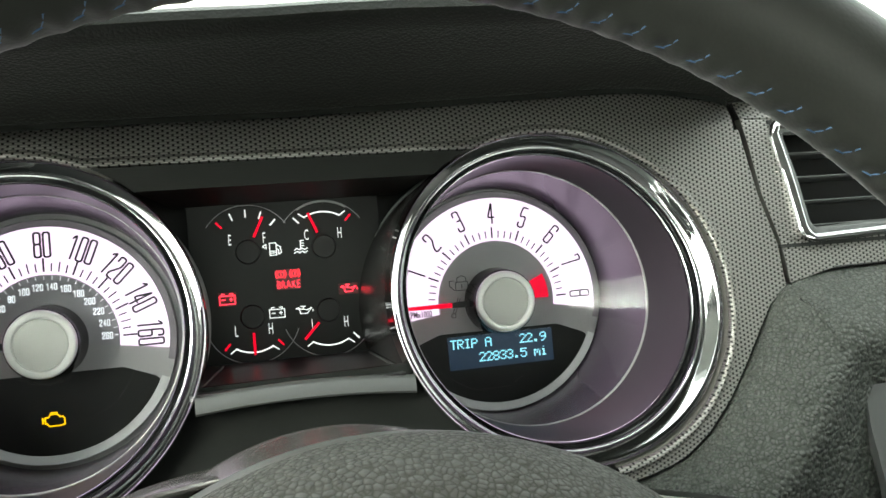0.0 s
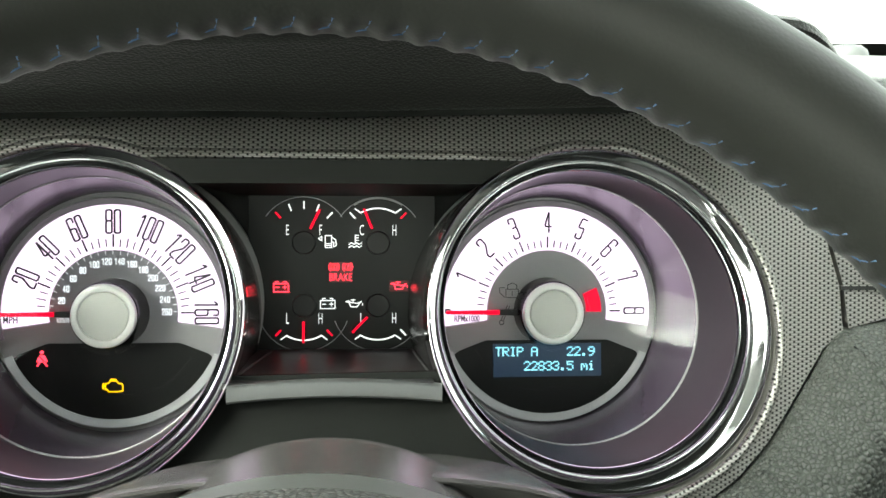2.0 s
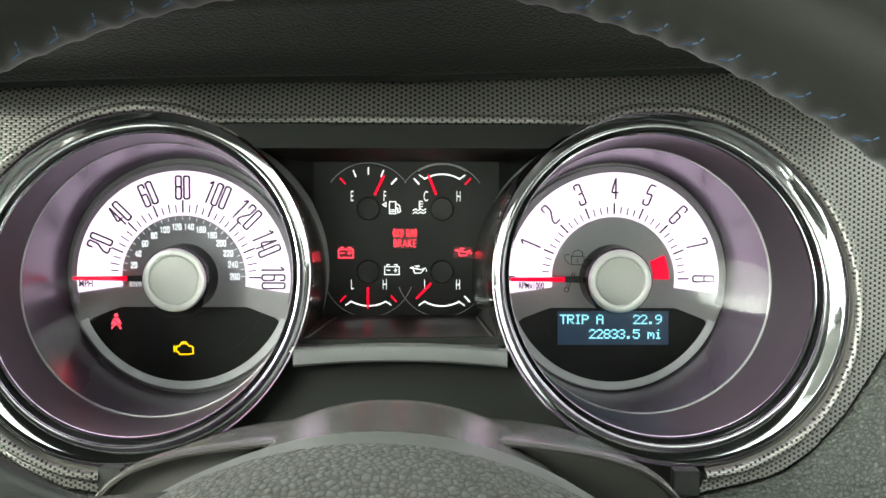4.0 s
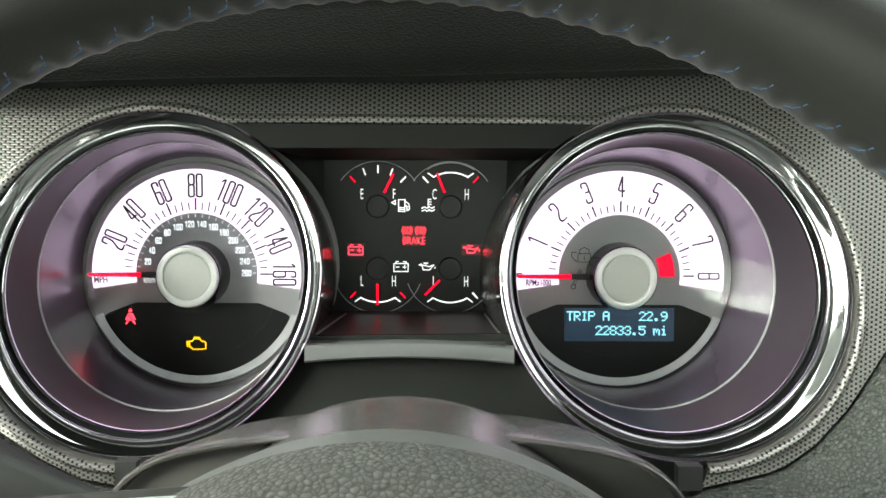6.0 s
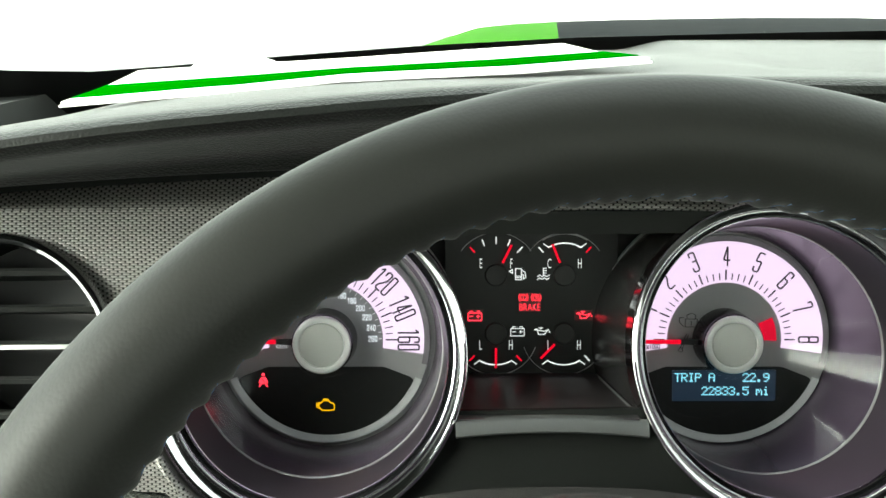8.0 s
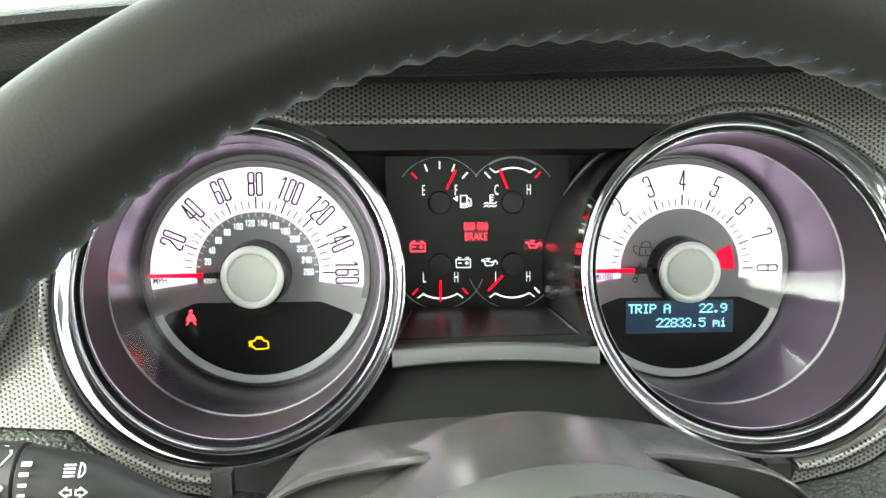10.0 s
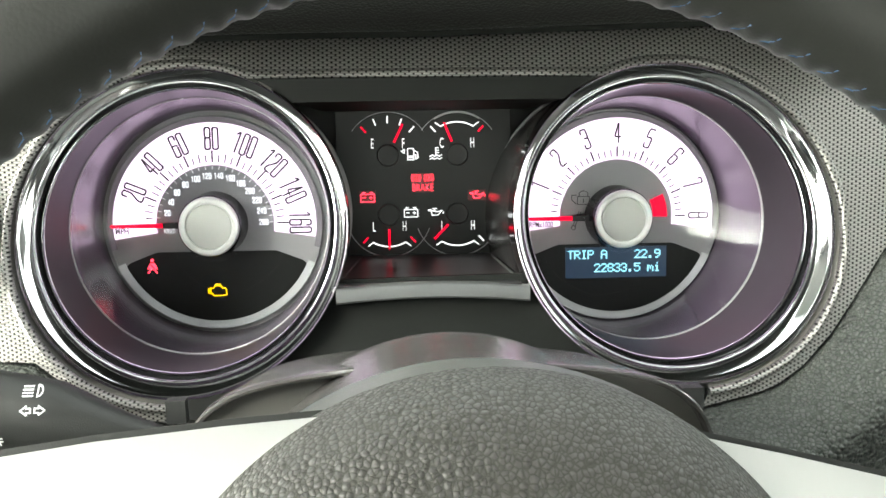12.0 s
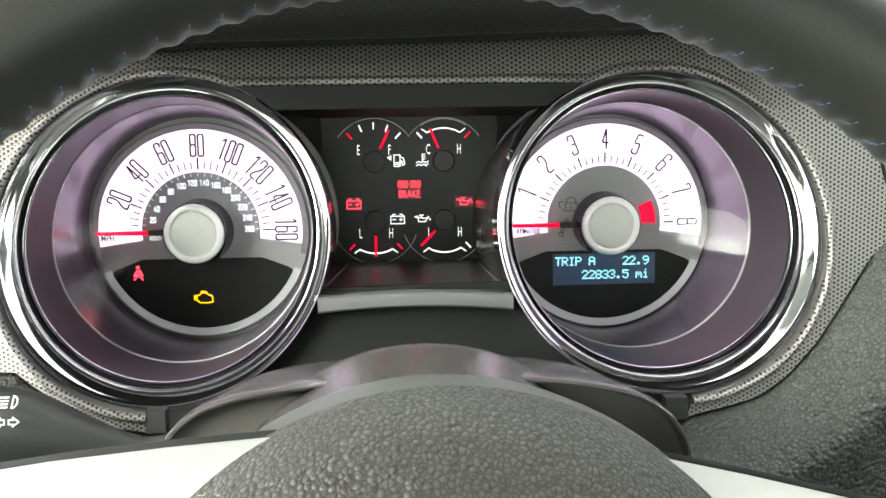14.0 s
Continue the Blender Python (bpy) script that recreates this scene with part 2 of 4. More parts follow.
def part(name, bm, mat, parent, label="", smooth=True):
    """One mesh object under a thing or a part; bm is in dashboard units."""
    if mat is WEAVE:
        uv = bm.loops.layers.uv.new("weave")
        bm.normal_update()
        for f in bm.faces:
            plain = name == "panel" and abs(f.normal.y) < 0.5  # cut edges are smooth metal
            for c in f.loops:
                c[uv].uv = (DASH[0] / 2, DASH[1] / 2) if plain else (c.vert.co.x, c.vert.co.z)
    kind = root(parent).name.split(".")[0]
    if kind in LEANING:
        lay_back(bm, LEANING[kind])
    bm.transform(W)
    bmesh.ops.translate(bm, verts=bm.verts, vec=-root(parent).location)
    bmesh.ops.recalc_face_normals(bm, faces=bm.faces)
    me = bpy.data.meshes.new(name)
    bm.to_mesh(me)
    bm.free()
    me.materials.append(mat)
    if smooth:
        me.polygons.foreach_set("use_smooth", [True] * len(me.polygons))
        me.set_sharp_from_angle(angle=radians(38))
    ob = new(name, me)
    ob.parent = parent
    return tagged(ob, label)


def solid(name, bm, mat, label, category, kind=""):
    """A top-level thing of one mesh, with its origin at its lowest middle."""
    bm.transform(W)
    xs, ys, zs = zip(*[v.co for v in bm.verts])
    base = Vector(((min(xs) + max(xs)) / 2, (min(ys) + max(ys)) / 2, min(zs)))
    bmesh.ops.translate(bm, verts=bm.verts, vec=-base)
    bmesh.ops.recalc_face_normals(bm, faces=bm.faces)
    me = bpy.data.meshes.new(name)
    bm.to_mesh(me)
    bm.free()
    me.materials.append(mat)
    me.polygons.foreach_set("use_smooth", [True] * len(me.polygons))
    me.set_sharp_from_angle(angle=radians(38))
    ob = new(name, me)
    ob.location = base
    return tagged(ob, label, category, "", kind)


def lathe(profile, c=(0, 0), n=96, m=None, a0=0.0, a1=360.0, closed=False):
    """Turns a profile of (radius, y) about the y axis through c = (x, z)."""
    bm = bmesh.new()
    full = abs(a1 - a0) >= 360
    rings = []
    for i in range(n if full else n + 1):
        a = radians(a0 + (a1 - a0) * i / n)
        rings.append([bm.verts.new((c[0] + r * math.cos(a), y, c[1] + r * math.sin(a))) for r, y in profile])
    k = len(profile)
    for i in range(n):
        p, q = rings[i], rings[(i + 1) % len(rings)]
        for j in range(k if closed else k - 1):
            bm.faces.new((p[j], p[(j + 1) % k], q[(j + 1) % k], q[j]))
    if not full and closed:
        bm.faces.new(rings[0])
        bm.faces.new(rings[-1][::-1])
    bmesh.ops.remove_doubles(bm, verts=bm.verts, dist=1e-7)
    if m:
        bm.transform(m)
    return bm


def sector(r0, r1, a0, a1, y0, y1, c, n=64):
    return lathe([(r0, y0), (r1, y0), (r1, y1), (r0, y1)], c, n, None, a0, a1, True)


def slab(points, y0, y1, holes=(), m=None):
    """A flat piece with an outline (and holes) of (x, z) points, between two depths."""
    bm = bmesh.new()
    loops = [list(points)] + [list(h) for h in holes]
    flat = [p for lp in loops for p in lp]
    front = [bm.verts.new((x, y0, z)) for x, z in flat]
    back = [bm.verts.new((x, y1, z)) for x, z in flat]
    for t in tessellate_polygon([[Vector((x, z, 0)) for x, z in lp] for lp in loops]):
        bm.faces.new([front[i] for i in t])
        bm.faces.new([back[i] for i in reversed(t)])
    s = 0
    for lp in loops:
        k = len(lp)
        for i in range(k):
            a, b = s + i, s + (i + 1) % k
            bm.faces.new((front[a], front[b], back[b], back[a]))
        s += k
    if m:
        bm.transform(m)
    return bm


def strokes(lines, width, y, thick=0.0003, bm=None):
    """Printed lines: each a list of (x, z) points."""
    bm = bm or bmesh.new()
    for pts in lines:
        for (xa, za), (xb, zb) in zip(pts, pts[1:]):
            d = Vector((xb - xa, zb - za))
            if d.length < 1e-9:
                continue
            d.normalize()
            px, pz = -d.y * width / 2, d.x * width / 2
            ex, ez = d.x * width * 0.4, d.y * width * 0.4
            q = [(xa - ex + px, za - ez + pz), (xb + ex + px, zb + ez + pz), (xb + ex - px, zb + ez - pz), (xa - ex - px, za - ez - pz)]
            f = [bm.verts.new((x, y - thick, z)) for x, z in q]
            b = [bm.verts.new((x, y, z)) for x, z in q]
            bm.faces.new(f)
            for i in range(4):
                bm.faces.new((f[i], f[(i + 1) % 4], b[(i + 1) % 4], b[i]))
    return bm


def pipe(points, radius, sides=10, closed=False):
    """A round bead along 3D points; radius may be a list."""
    bm = bmesh.new()
    pts = [Vector(p) for p in points]
    rings = []
    for i, p in enumerate(pts):
        a = pts[i - 1] if i or closed else pts[i]
        b = pts[(i + 1) % len(pts)] if i < len(pts) - 1 or closed else pts[i]
        d = (b - a).normalized()
        u = d.cross(Vector((0.12, 0.31, 0.94)))
        if u.length < 1e-4:
            u = d.cross(Vector((1, 0, 0)))
        u.normalize()
        v = d.cross(u)
        r = radius[i] if isinstance(radius, (list, tuple)) else radius
        rings.append([bm.verts.new(p + r * (math.cos(2 * math.pi * k / sides) * u + math.sin(2 * math.pi * k / sides) * v)) for k in range(sides)])
    for i in range(len(pts) if closed else len(pts) - 1):
        p, q = rings[i], rings[(i + 1) % len(pts)]
        for k in range(sides):
            bm.faces.new((p[k], p[(k + 1) % sides], q[(k + 1) % sides], q[k]))
    if not closed:
        bm.faces.new(rings[0])
        bm.faces.new(rings[-1][::-1])
    return bm


def sheet(rows, thick=None):
    """A surface through rows of 3D points."""
    bm = bmesh.new()
    g = [[bm.verts.new(p) for p in r] for r in rows]
    for a, b in zip(g, g[1:]):
        for i in range(len(a) - 1):
            bm.faces.new((a[i], a[i + 1], b[i + 1], b[i]))
    return bm


def extrude_x(profile, x0, x1, n=1, close=False):
    """A profile of (y, z) points drawn out along x."""
    pts = list(profile) + ([profile[0]] if close else [])
    return sheet([[(x0 + (x1 - x0) * i / n, y, z) for y, z in pts] for i in range(n + 1)])


def box(x0, x1, y0, y1, z0, z1):
    return slab([(x0, z0), (x1, z0), (x1, z1), (x0, z1)], y0, y1)


def words(body, height, at, y, turn=0.0, squeeze=1.0, thick=0.0002, bold=0.0):
    """Lettering in the built-in font: centred at (x, z), cap height given, turned about its middle."""
    cu = bpy.data.curves.new("words", "FONT")
    cu.body, cu.align_x, cu.resolution_u, cu.offset = body, "CENTER", 3, bold
    ob = bpy.data.objects.new("words", cu)
    scene.collection.objects.link(ob)
    me = bpy.data.meshes.new_from_object(ob.evaluated_get(bpy.context.evaluated_depsgraph_get()))
    bm = bmesh.new()
    bm.from_mesh(me)
    bpy.data.objects.remove(ob)
    bpy.data.curves.remove(cu)
    bpy.data.meshes.remove(me)
    k = height / 0.69
    ca, sa = math.cos(radians(turn)), math.sin(radians(turn))
    for v in bm.verts:
        x, z = v.co.x * k * squeeze, (v.co.y - 0.345) * k
        v.co = (at[0] + x * ca - z * sa, y - thick, at[1] + x * sa + z * ca)
    return bm


def merge(*bms):
    out = bms[0]
    for b in bms[1:]:
        me = bpy.data.meshes.new("joined")
        b.to_mesh(me)
        b.free()
        out.from_mesh(me)
        bpy.data.meshes.remove(me)
    return out


def on(c, r, a):
    return (c[0] + r * math.cos(radians(a)), c[1] + r * math.sin(radians(a)))


def arc(c, r, a0, a1, n=24):
    return [on(c, r, a0 + (a1 - a0) * i / n) for i in range(n + 1)]


def ring_line(c, r, n=20):
    return arc(c, r, 0, 360, n)


# ---------------------------------------------------------------- dials
DIALS = ((-0.1004, -0.0007), (0.1008, -0.0006))
MOUTHS = ((-0.0973, 0.0033), (0.1010, 0.0035))
LENS_R = (0.0560, 0.0546)  # radius of each clear cone
RINGS = ((0.0006, 0.0014, 0.07), (0.0042, 0.0018, -0.12))  # how each bezel is set off from its sleeve, and its swing


def tipped(p, i):
    """A point of dial i after the bezel's lean."""
    x, y, z = p
    f = min(1.1, max(0.0, -y / 0.0765))
    g = min(1.0, max(0.0, (-y - 0.0447) / 0.028))
    mx, mz = MOUTHS[i]
    h = 1 - min(1.0, max(0.0, -y / 0.0447))  # the sleeve starts square on the dial and drifts to the mouth
    return Vector((x + g * RINGS[i][0] + h * (DIALS[i][0] - mx), y + f * (0.30 * (z - mz) + RINGS[i][2] * (x - mx)), z + g * RINGS[i][1] + h * (DIALS[i][1] - mz)))


def tip(bm, i):
    for v in bm.verts:
        v.co = tipped(v.co, i)
    return bm


def bezel(i, r, a):
    """A place on bezel i, at radius r and angle a, on the drawing plane of the fascia."""
    x, z = on(MOUTHS[i], r, a)
    return flat(tipped((x, -0.0785, z), i))


def dial(name, label, c, mouth):
    d = thing(name, (c[0], 0.004, c[1] - 0.066), label, "gauge", "round dials in the dashboard")
    part("back_disc", lathe([(0, 0.0022), (0.0645, 0.0022), (0.0645, 0.006), (0, 0.006)], mouth), PLATE, d)
    part("dial_plate", lathe([(0, 0.0), (0.0527, 0.0), (0.0532, 0.0007), (0.0532, 0.0036)], c), PLATE, d, "brushed grey dial plate")
    part("light_ring", sector(0.0498, 0.0526, -14, 194, -0.0008, 0.0004, c, 90), LIGHT_RING, d, "dimly lit ring round the scale")
    part("scale_band", sector(0.0290, 0.0497, -8.3, 188.3, -0.0006, 0.0004, c, 90), SCALE_WHITE, d, "backlit white scale band")
    pts = [on(c, 0.0490, a) for a in np.linspace(206, 334, 40)]
    pts += [(c[0] + 0.0442, c[1] - 0.0205), (c[0] + 0.0425, c[1] - 0.019), (c[0] + 0.031, c[1] - 0.0145), (c[0] + 0.029, c[1] - 0.0139)]
    pts += [(c[0] - 0.029, c[1] - 0.0139), (c[0] - 0.031, c[1] - 0.0145), (c[0] - 0.0425, c[1] - 0.019), (c[0] - 0.0442, c[1] - 0.0205)]
    part("lower_window", slab(pts, -0.0007, 0.0004), DARK_FACE, d, "black lower window", False)
    part("crescent", sector(0.0491, 0.0528, 203, 337, -0.0009, 0.0004, c, 60), CRESCENT, d, "pale grey crescent")
    cap = part("hub_cap", lathe([(0.0145, -0.0135), (0.0143, -0.0152), (0.0138, -0.0161), (0.0128, -0.0165), (0.0114, -0.0163), (0.0109, -0.0157), (0.0108, -0.0153)], c), HUB_RING, d, "bright hub ring")
    part("hub_face", lathe([(0, -0.0160), (0.0100, -0.0160), (0.0105, -0.0158), (0.0109, -0.0154)], c), HUB, cap, "satin silver hub face")
    part("hub_base", lathe([(0.0160, 0.0), (0.0156, -0.006), (0.0151, -0.0120), (0.0149, -0.0142), (0.0144, -0.0148)], c), BLACK_GLOSS, cap)
    i = 0 if c[0] < 0 else 1
    turned = lambda profile, n=128: tip(lathe(profile, mouth, n), i)
    e = LENS_R[i]
    part("inner_sleeve", turned([(e - 0.0006, 0.0034), (e - 0.0006, -0.006), (e - 0.0003, -0.024), (e + 0.0002, -0.044)]), INNER_SLEEVE, d, "glossy inner sleeve")
    part("lens", turned([(0.0165, -0.0135), (e, -0.0447)]), LENS, d, "clear conical lens")
    part("lens_edge", turned([(e - 0.0001, -0.0440), (e - 0.0001, -0.0452), (e + 0.0002, -0.0453)]), PLATE, d, "pale edge of the lens")
    part("outer_sleeve", turned([(e + 0.0002, -0.0452), (0.0571, -0.0540), (0.0577, -0.0640), (0.0579, -0.0674)]), SLEEVE, d, "satin dark outer sleeve")
    part("inner_bead", turned([(0.0577, -0.0666), (0.0579, -0.0676), (0.0583, -0.0681), (0.0587, -0.0678), (0.0588, -0.0672)]), CHROME, d, "thin chrome bead")
    part("dark_step", turned([(0.0587, -0.0674), (0.0591, -0.0673), (0.0596, -0.0678), (0.0600, -0.0690), (0.0602, -0.0696)]), BLACK_GLOSS, d, "black step inside the ring")
    ring = [(0.0601, -0.0685), (0.0601, -0.0694), (0.0603, -0.0700), (0.0606, -0.0702), (0.0609, -0.0702), (0.0610, -0.0705), (0.0619, -0.07155), (0.0629, -0.0726), (0.0640, -0.07355), (0.0651, -0.0744), (0.0653, -0.0750), (0.0656, -0.0755), (0.0659, -0.0753), (0.0661, -0.0748), (0.0662, -0.0738), (0.0662, -0.066)]
    part("chrome_ring", turned(ring, 160), CHROME, d, "polished chrome bezel ring")
    turned_part = lambda profile: tip(lathe(profile, mouth, 110, None, *((58, 268) if i == 0 else (-82, 122))), i)
    part("flange", turned_part([(0.0657, -0.0690), (0.0661, -0.0738), (0.0667, -0.0748), (0.0674, -0.0765), (0.0680, -0.0778), (0.0684, -0.0780), (0.0684, -0.0690)]), FLANGE, d, "narrow dark ribbed flange")
    part("barrel", turned([(0.0657, -0.0695), (0.0661, -0.06), (0.0664, 0.003), (0.064, 0.004)], 96), BARREL, d, "glossy black outer barrel")
    return d


def needle(d, c, angle, r0=0.0155, r1=0.0487):
    t = Matrix.Translation((c[0], 0, c[1])) @ Matrix.Rotation(radians(-angle), 4, "Y")
    n = part("needle", slab([(0.0238, -0.0011), (r1, -0.0008), (r1 + 0.0003, 0), (r1, 0.0008), (0.0238, 0.0011)], -0.0075, -0.0062, (), t), NEEDLE, d, "glowing red needle", False)
    part("needle_root", slab([(0.010, -0.0017), (0.0238, -0.0012), (0.0238, 0.0012), (0.010, 0.0017)], -0.0078, -0.006, (), t), BLACK_PLASTIC, n, "", False)


def soften(pts, r, steps=4):
    """Rounds the corners of a line; a line that ends where it starts is closed."""
    closed = pts[0] == pts[-1]
    p = [Vector(q) for q in (pts[:-1] if closed else pts)]
    out = []
    for i, q in enumerate(p):
        if not closed and i in (0, len(p) - 1):
            out.append(tuple(q))
            continue
        a, b = p[i - 1] - q, p[(i + 1) % len(p)] - q
        k = min(r, a.length * 0.48, b.length * 0.48)
        a, b = q + a.normalized() * k, q + b.normalized() * k
        for j in range(steps + 1):
            t = j / steps
            out.append(tuple(a * (1 - t) ** 2 + q * 2 * t * (1 - t) + b * t * t))
    return out + out[:1] if closed else out


FIGURES = {
    "0": [[(0, 0), (0, 1), (1, 1), (1, 0), (0, 0)]],
    "1": [[(0.1, 0.84), (0.6, 1), (0.6, 0)]],
    "2": [[(0, 0.76), (0, 1), (1, 1), (1, 0.60), (0, 0.20), (0, 0), (1, 0)]],
    "3": [[(0, 0.80), (0, 1), (1, 1), (1, 0.53), (0.35, 0.53)], [(0.35, 0.53), (1, 0.53), (1, 0), (0, 0), (0, 0.20)]],
    "4": [[(0.72, 0), (0.72, 1), (0, 0.28), (1.1, 0.28)]],
    "5": [[(1, 1), (0.1, 1), (0, 0.50), (1, 0.58), (1, 0), (0, 0), (0, 0.20)]],
    "6": [[(1, 0.80), (1, 1), (0, 1), (0, 0), (1, 0), (1, 0.54), (0, 0.54)]],
    "7": [[(0, 0.84), (0, 1), (1, 1), (0.35, 0)]],
    "8": [[(0, 0.53), (0, 1), (1, 1), (1, 0.53), (0, 0.53)], [(0, 0.53), (1, 0.53), (1, 0), (0, 0), (0, 0.53)]],
}


def figures(body, at, y, height, width, gap, stroke, turn=0.0):
    """A number in tall narrow rounded figures, centred at (x, z) and turned about its middle."""
    step = width + gap
    ca, sa = math.cos(radians(turn)), math.sin(radians(turn))
    lines = []
    for i, ch in enumerate(body):
        x0 = (i - len(body) / 2) * step + gap / 2
        for line in FIGURES[ch]:
            pts = soften([(x0 + x * width, (z - 0.5) * (height - stroke)) for x, z in line], width * 0.42)
            lines.append([(at[0] + x * ca - z * sa, at[1] + x * sa + z * ca) for x, z in pts])
    return strokes(lines, stroke, y, 0.0002)


SPEED, TACH = DIALS
speedo = dial("speedometer", "chrome-ringed speedometer with backlit white scale, needle at rest", SPEED, MOUTHS[0])
part("kilometre_band", sector(0.0160, 0.0287, -9, 189, -0.0004, 0.0003, SPEED, 80), PLATE_DARK, speedo, "dark grey kilometre band")
ticks = bmesh.new()
for v in range(0, 161, 5):
    a = 180 - v / 160 * 180
    out = 0.0358 if v % 20 == 0 else 0.0345 if v % 10 == 0 else 0.0337
    strokes([[on(SPEED, 0.0306, a), on(SPEED, out, a)]], 0.0008 if v % 20 == 0 else 0.00055, -0.0007, 0.0002, ticks)
part("tick_marks", ticks, INK, speedo, "", False)["kind"] = "stuff"
for v in range(20, 161, 20):
    a = 180 - v / 160 * 180
    part("numeral", figures(str(v), on(SPEED, 0.0419, a), -0.0007, 0.0114, 0.0026, 0.0012, 0.00085, a - 90), INK, speedo, "", False)
small = bmesh.new()
for v in range(10, 261, 10):
    a = 180 - v / 260 * 179
    strokes([[on(SPEED, 0.0270, a), on(SPEED, 0.0283, a)]], 0.0004, -0.0005, 0.0002, small)
part("kilometre_marks", small, PALE_INK, speedo, "", False)["kind"] = "stuff"
for v in range(20, 261, 20):
    a = 180 - v / 260 * 179
    part("small_numeral", figures(str(v), on(SPEED, 0.0238, a), -0.0005, 0.0031, 0.0009, 0.00068, 0.0005), PALE_INK, speedo, "", False)
part("unit_text", words("MPH", 0.0032, (SPEED[0] - 0.0455, -0.0036), -0.0008, 0, 0.72, bold=0.03), INK, speedo, "", False)
part("unit_text", words("km/h", 0.0031, (SPEED[0] - 0.0225, -0.0035), -0.0005, 0, 0.62, bold=0.02), PALE_INK, speedo, "", False)
needle(speedo, SPEED, 180)
# warning lamps of the lower window
ex, ez = SPEED[0] - 0.0002, -0.0343
eng = [(-0.0036, -0.0014), (-0.0036, 0.0012), (-0.0022, 0.0012), (-0.0014, 0.0024), (0.0014, 0.0024), (0.0024, 0.0012), (0.0036, 0.0012), (0.0042, 0.0004), (0.0042, -0.0022), (0.0020, -0.0026), (-0.0020, -0.0026), (-0.0030, -0.0014), (-0.0036, -0.0014)]
part("engine_lamp", strokes([[(ex + x, ez + z) for x, z in eng], [(ex - 0.0046, ez - 0.0012), (ex - 0.0046, ez + 0.0012)], [(ex - 0.0012, ez + 0.0031), (ex + 0.0012, ez + 0.0031)], [(ex - 0.0046, ez), (ex - 0.0036, ez)]], 0.00052, -0.0008), AMBER_LAMP, speedo, "lit amber engine lamp", False)
bx, bz = SPEED[0] - 0.0318, -0.0215
part("seat_belt_lamp", merge(lathe([(0, -0.0011), (0.0008, -0.0011), (0.0008, -0.0006)], (bx, bz + 0.0030), 12), slab([(bx - 0.0011, bz + 0.0016), (bx + 0.0011, bz + 0.0016), (bx + 0.0015, bz - 0.0016), (bx - 0.0015, bz - 0.0016)], -0.0011, -0.0006), strokes([[(bx - 0.0011, bz + 0.0010), (bx - 0.0021, bz - 0.0012)], [(bx + 0.0011, bz + 0.0010), (bx + 0.0021, bz - 0.0012)], [(bx - 0.0009, bz - 0.0016), (bx - 0.0021, bz - 0.0032)], [(bx + 0.0009, bz - 0.0016), (bx + 0.0021, bz - 0.0032)]], 0.0006, -0.0006)), RED_LAMP, speedo, "lit red seat belt lamp", False)
part("strap_mark", strokes([[(bx - 0.0010, bz + 0.0012), (bx + 0.0012, bz - 0.0012)]], 0.0004, -0.0012), INK, speedo, "", False)

tacho = dial("tachometer", "chrome-ringed tachometer with white scale and blue trip display", TACH, MOUTHS[1])
ticks = bmesh.new()
for i in range(0, 33):
    a = 180 - i / 32 * 180
    out = 0.0352 if i % 4 == 0 else 0.0336
    strokes([[on(TACH, 0.0306, a), on(TACH, out, a)]], 0.0008 if i % 4 == 0 else 0.00055, -0.0007, 0.0002, ticks)
part("tick_marks", ticks, INK, tacho, "", False)["kind"] = "stuff"
for v in range(0, 9):
    a = 180 - v * 22.5
    r = 0.0475 if v == 0 else 0.0424
    part("numeral", figures(str(v), on(TACH, r, a), -0.0007, 0.0106 if v else 0.0030, 0.0028 if v else 0.0016, 0.001, 0.0008, a - 90), INK, tacho, "", False)
part("red_zone", sector(0.0190, 0.0262, -1, 25, -0.0010, 0.0003, TACH, 12), RED_FLAT, tacho, "solid red warning sector")
part("unit_text", words("RPMx1000", 0.0029, (TACH[0] - 0.0385, -0.0040), -0.0008, 0, 0.66, bold=0.03), INK, tacho, "", False)
needle(tacho, TACH, 180)
lock = [[(-0.003, -0.002), (0.003, -0.002), (0.003, 0.002), (-0.003, 0.002), (-0.003, -0.002)], [(-0.0022, 0.002), (-0.0022, 0.004), (0, 0.005), (0.0022, 0.004), (0.0022, 0.002)], [(0, -0.001), (0, 0.0008)]]
part("lock_mark", strokes([[(TACH[0] - 0.0168 + x, 0.0078 + z) for x, z in q] for q in lock] + [[(TACH[0] - 0.0205, 0.0060), (TACH[0] - 0.0228, 0.0082), (TACH[0] - 0.0228, 0.0105), (TACH[0] - 0.0205, 0.0105)]], 0.00032, -0.0002), INK, tacho, "unlit lock mark", False)
part("spanner_mark", strokes([[(TACH[0] - 0.0222, -0.0052), (TACH[0] - 0.0190, 0.0022)], [(TACH[0] - 0.0212, -0.0056), (TACH[0] - 0.0180, 0.0018)]] + [ring_line((TACH[0] - 0.0218, -0.006), 0.0011, 10)], 0.0003, -0.0002), INK, tacho, "unlit spanner mark", False)
screen = part("trip_display", slab([(TACH[0] - 0.0260, -0.0163), (TACH[0] + 0.0262, -0.0160), (TACH[0] + 0.0264, -0.0318), (TACH[0] - 0.0257, -0.0320)], -0.0013, -0.0005), LCD, tacho, "lit blue trip display", False)
DOTS = {"T": "1f040404040404", "R": "1e11111e141211", "I": "0e04040404040e", "P": "1e11111e101010", "A": "0e11111f111111", "2": "0e11010204081f", "9": "0e11110f01020c", ".": "00000000000c0c", "8": "0e11110e11110e", "3": "0e11010601110e", "5": "1f101e0101110e", "m": "00001a15151111", "i": "04000c0404040e"}


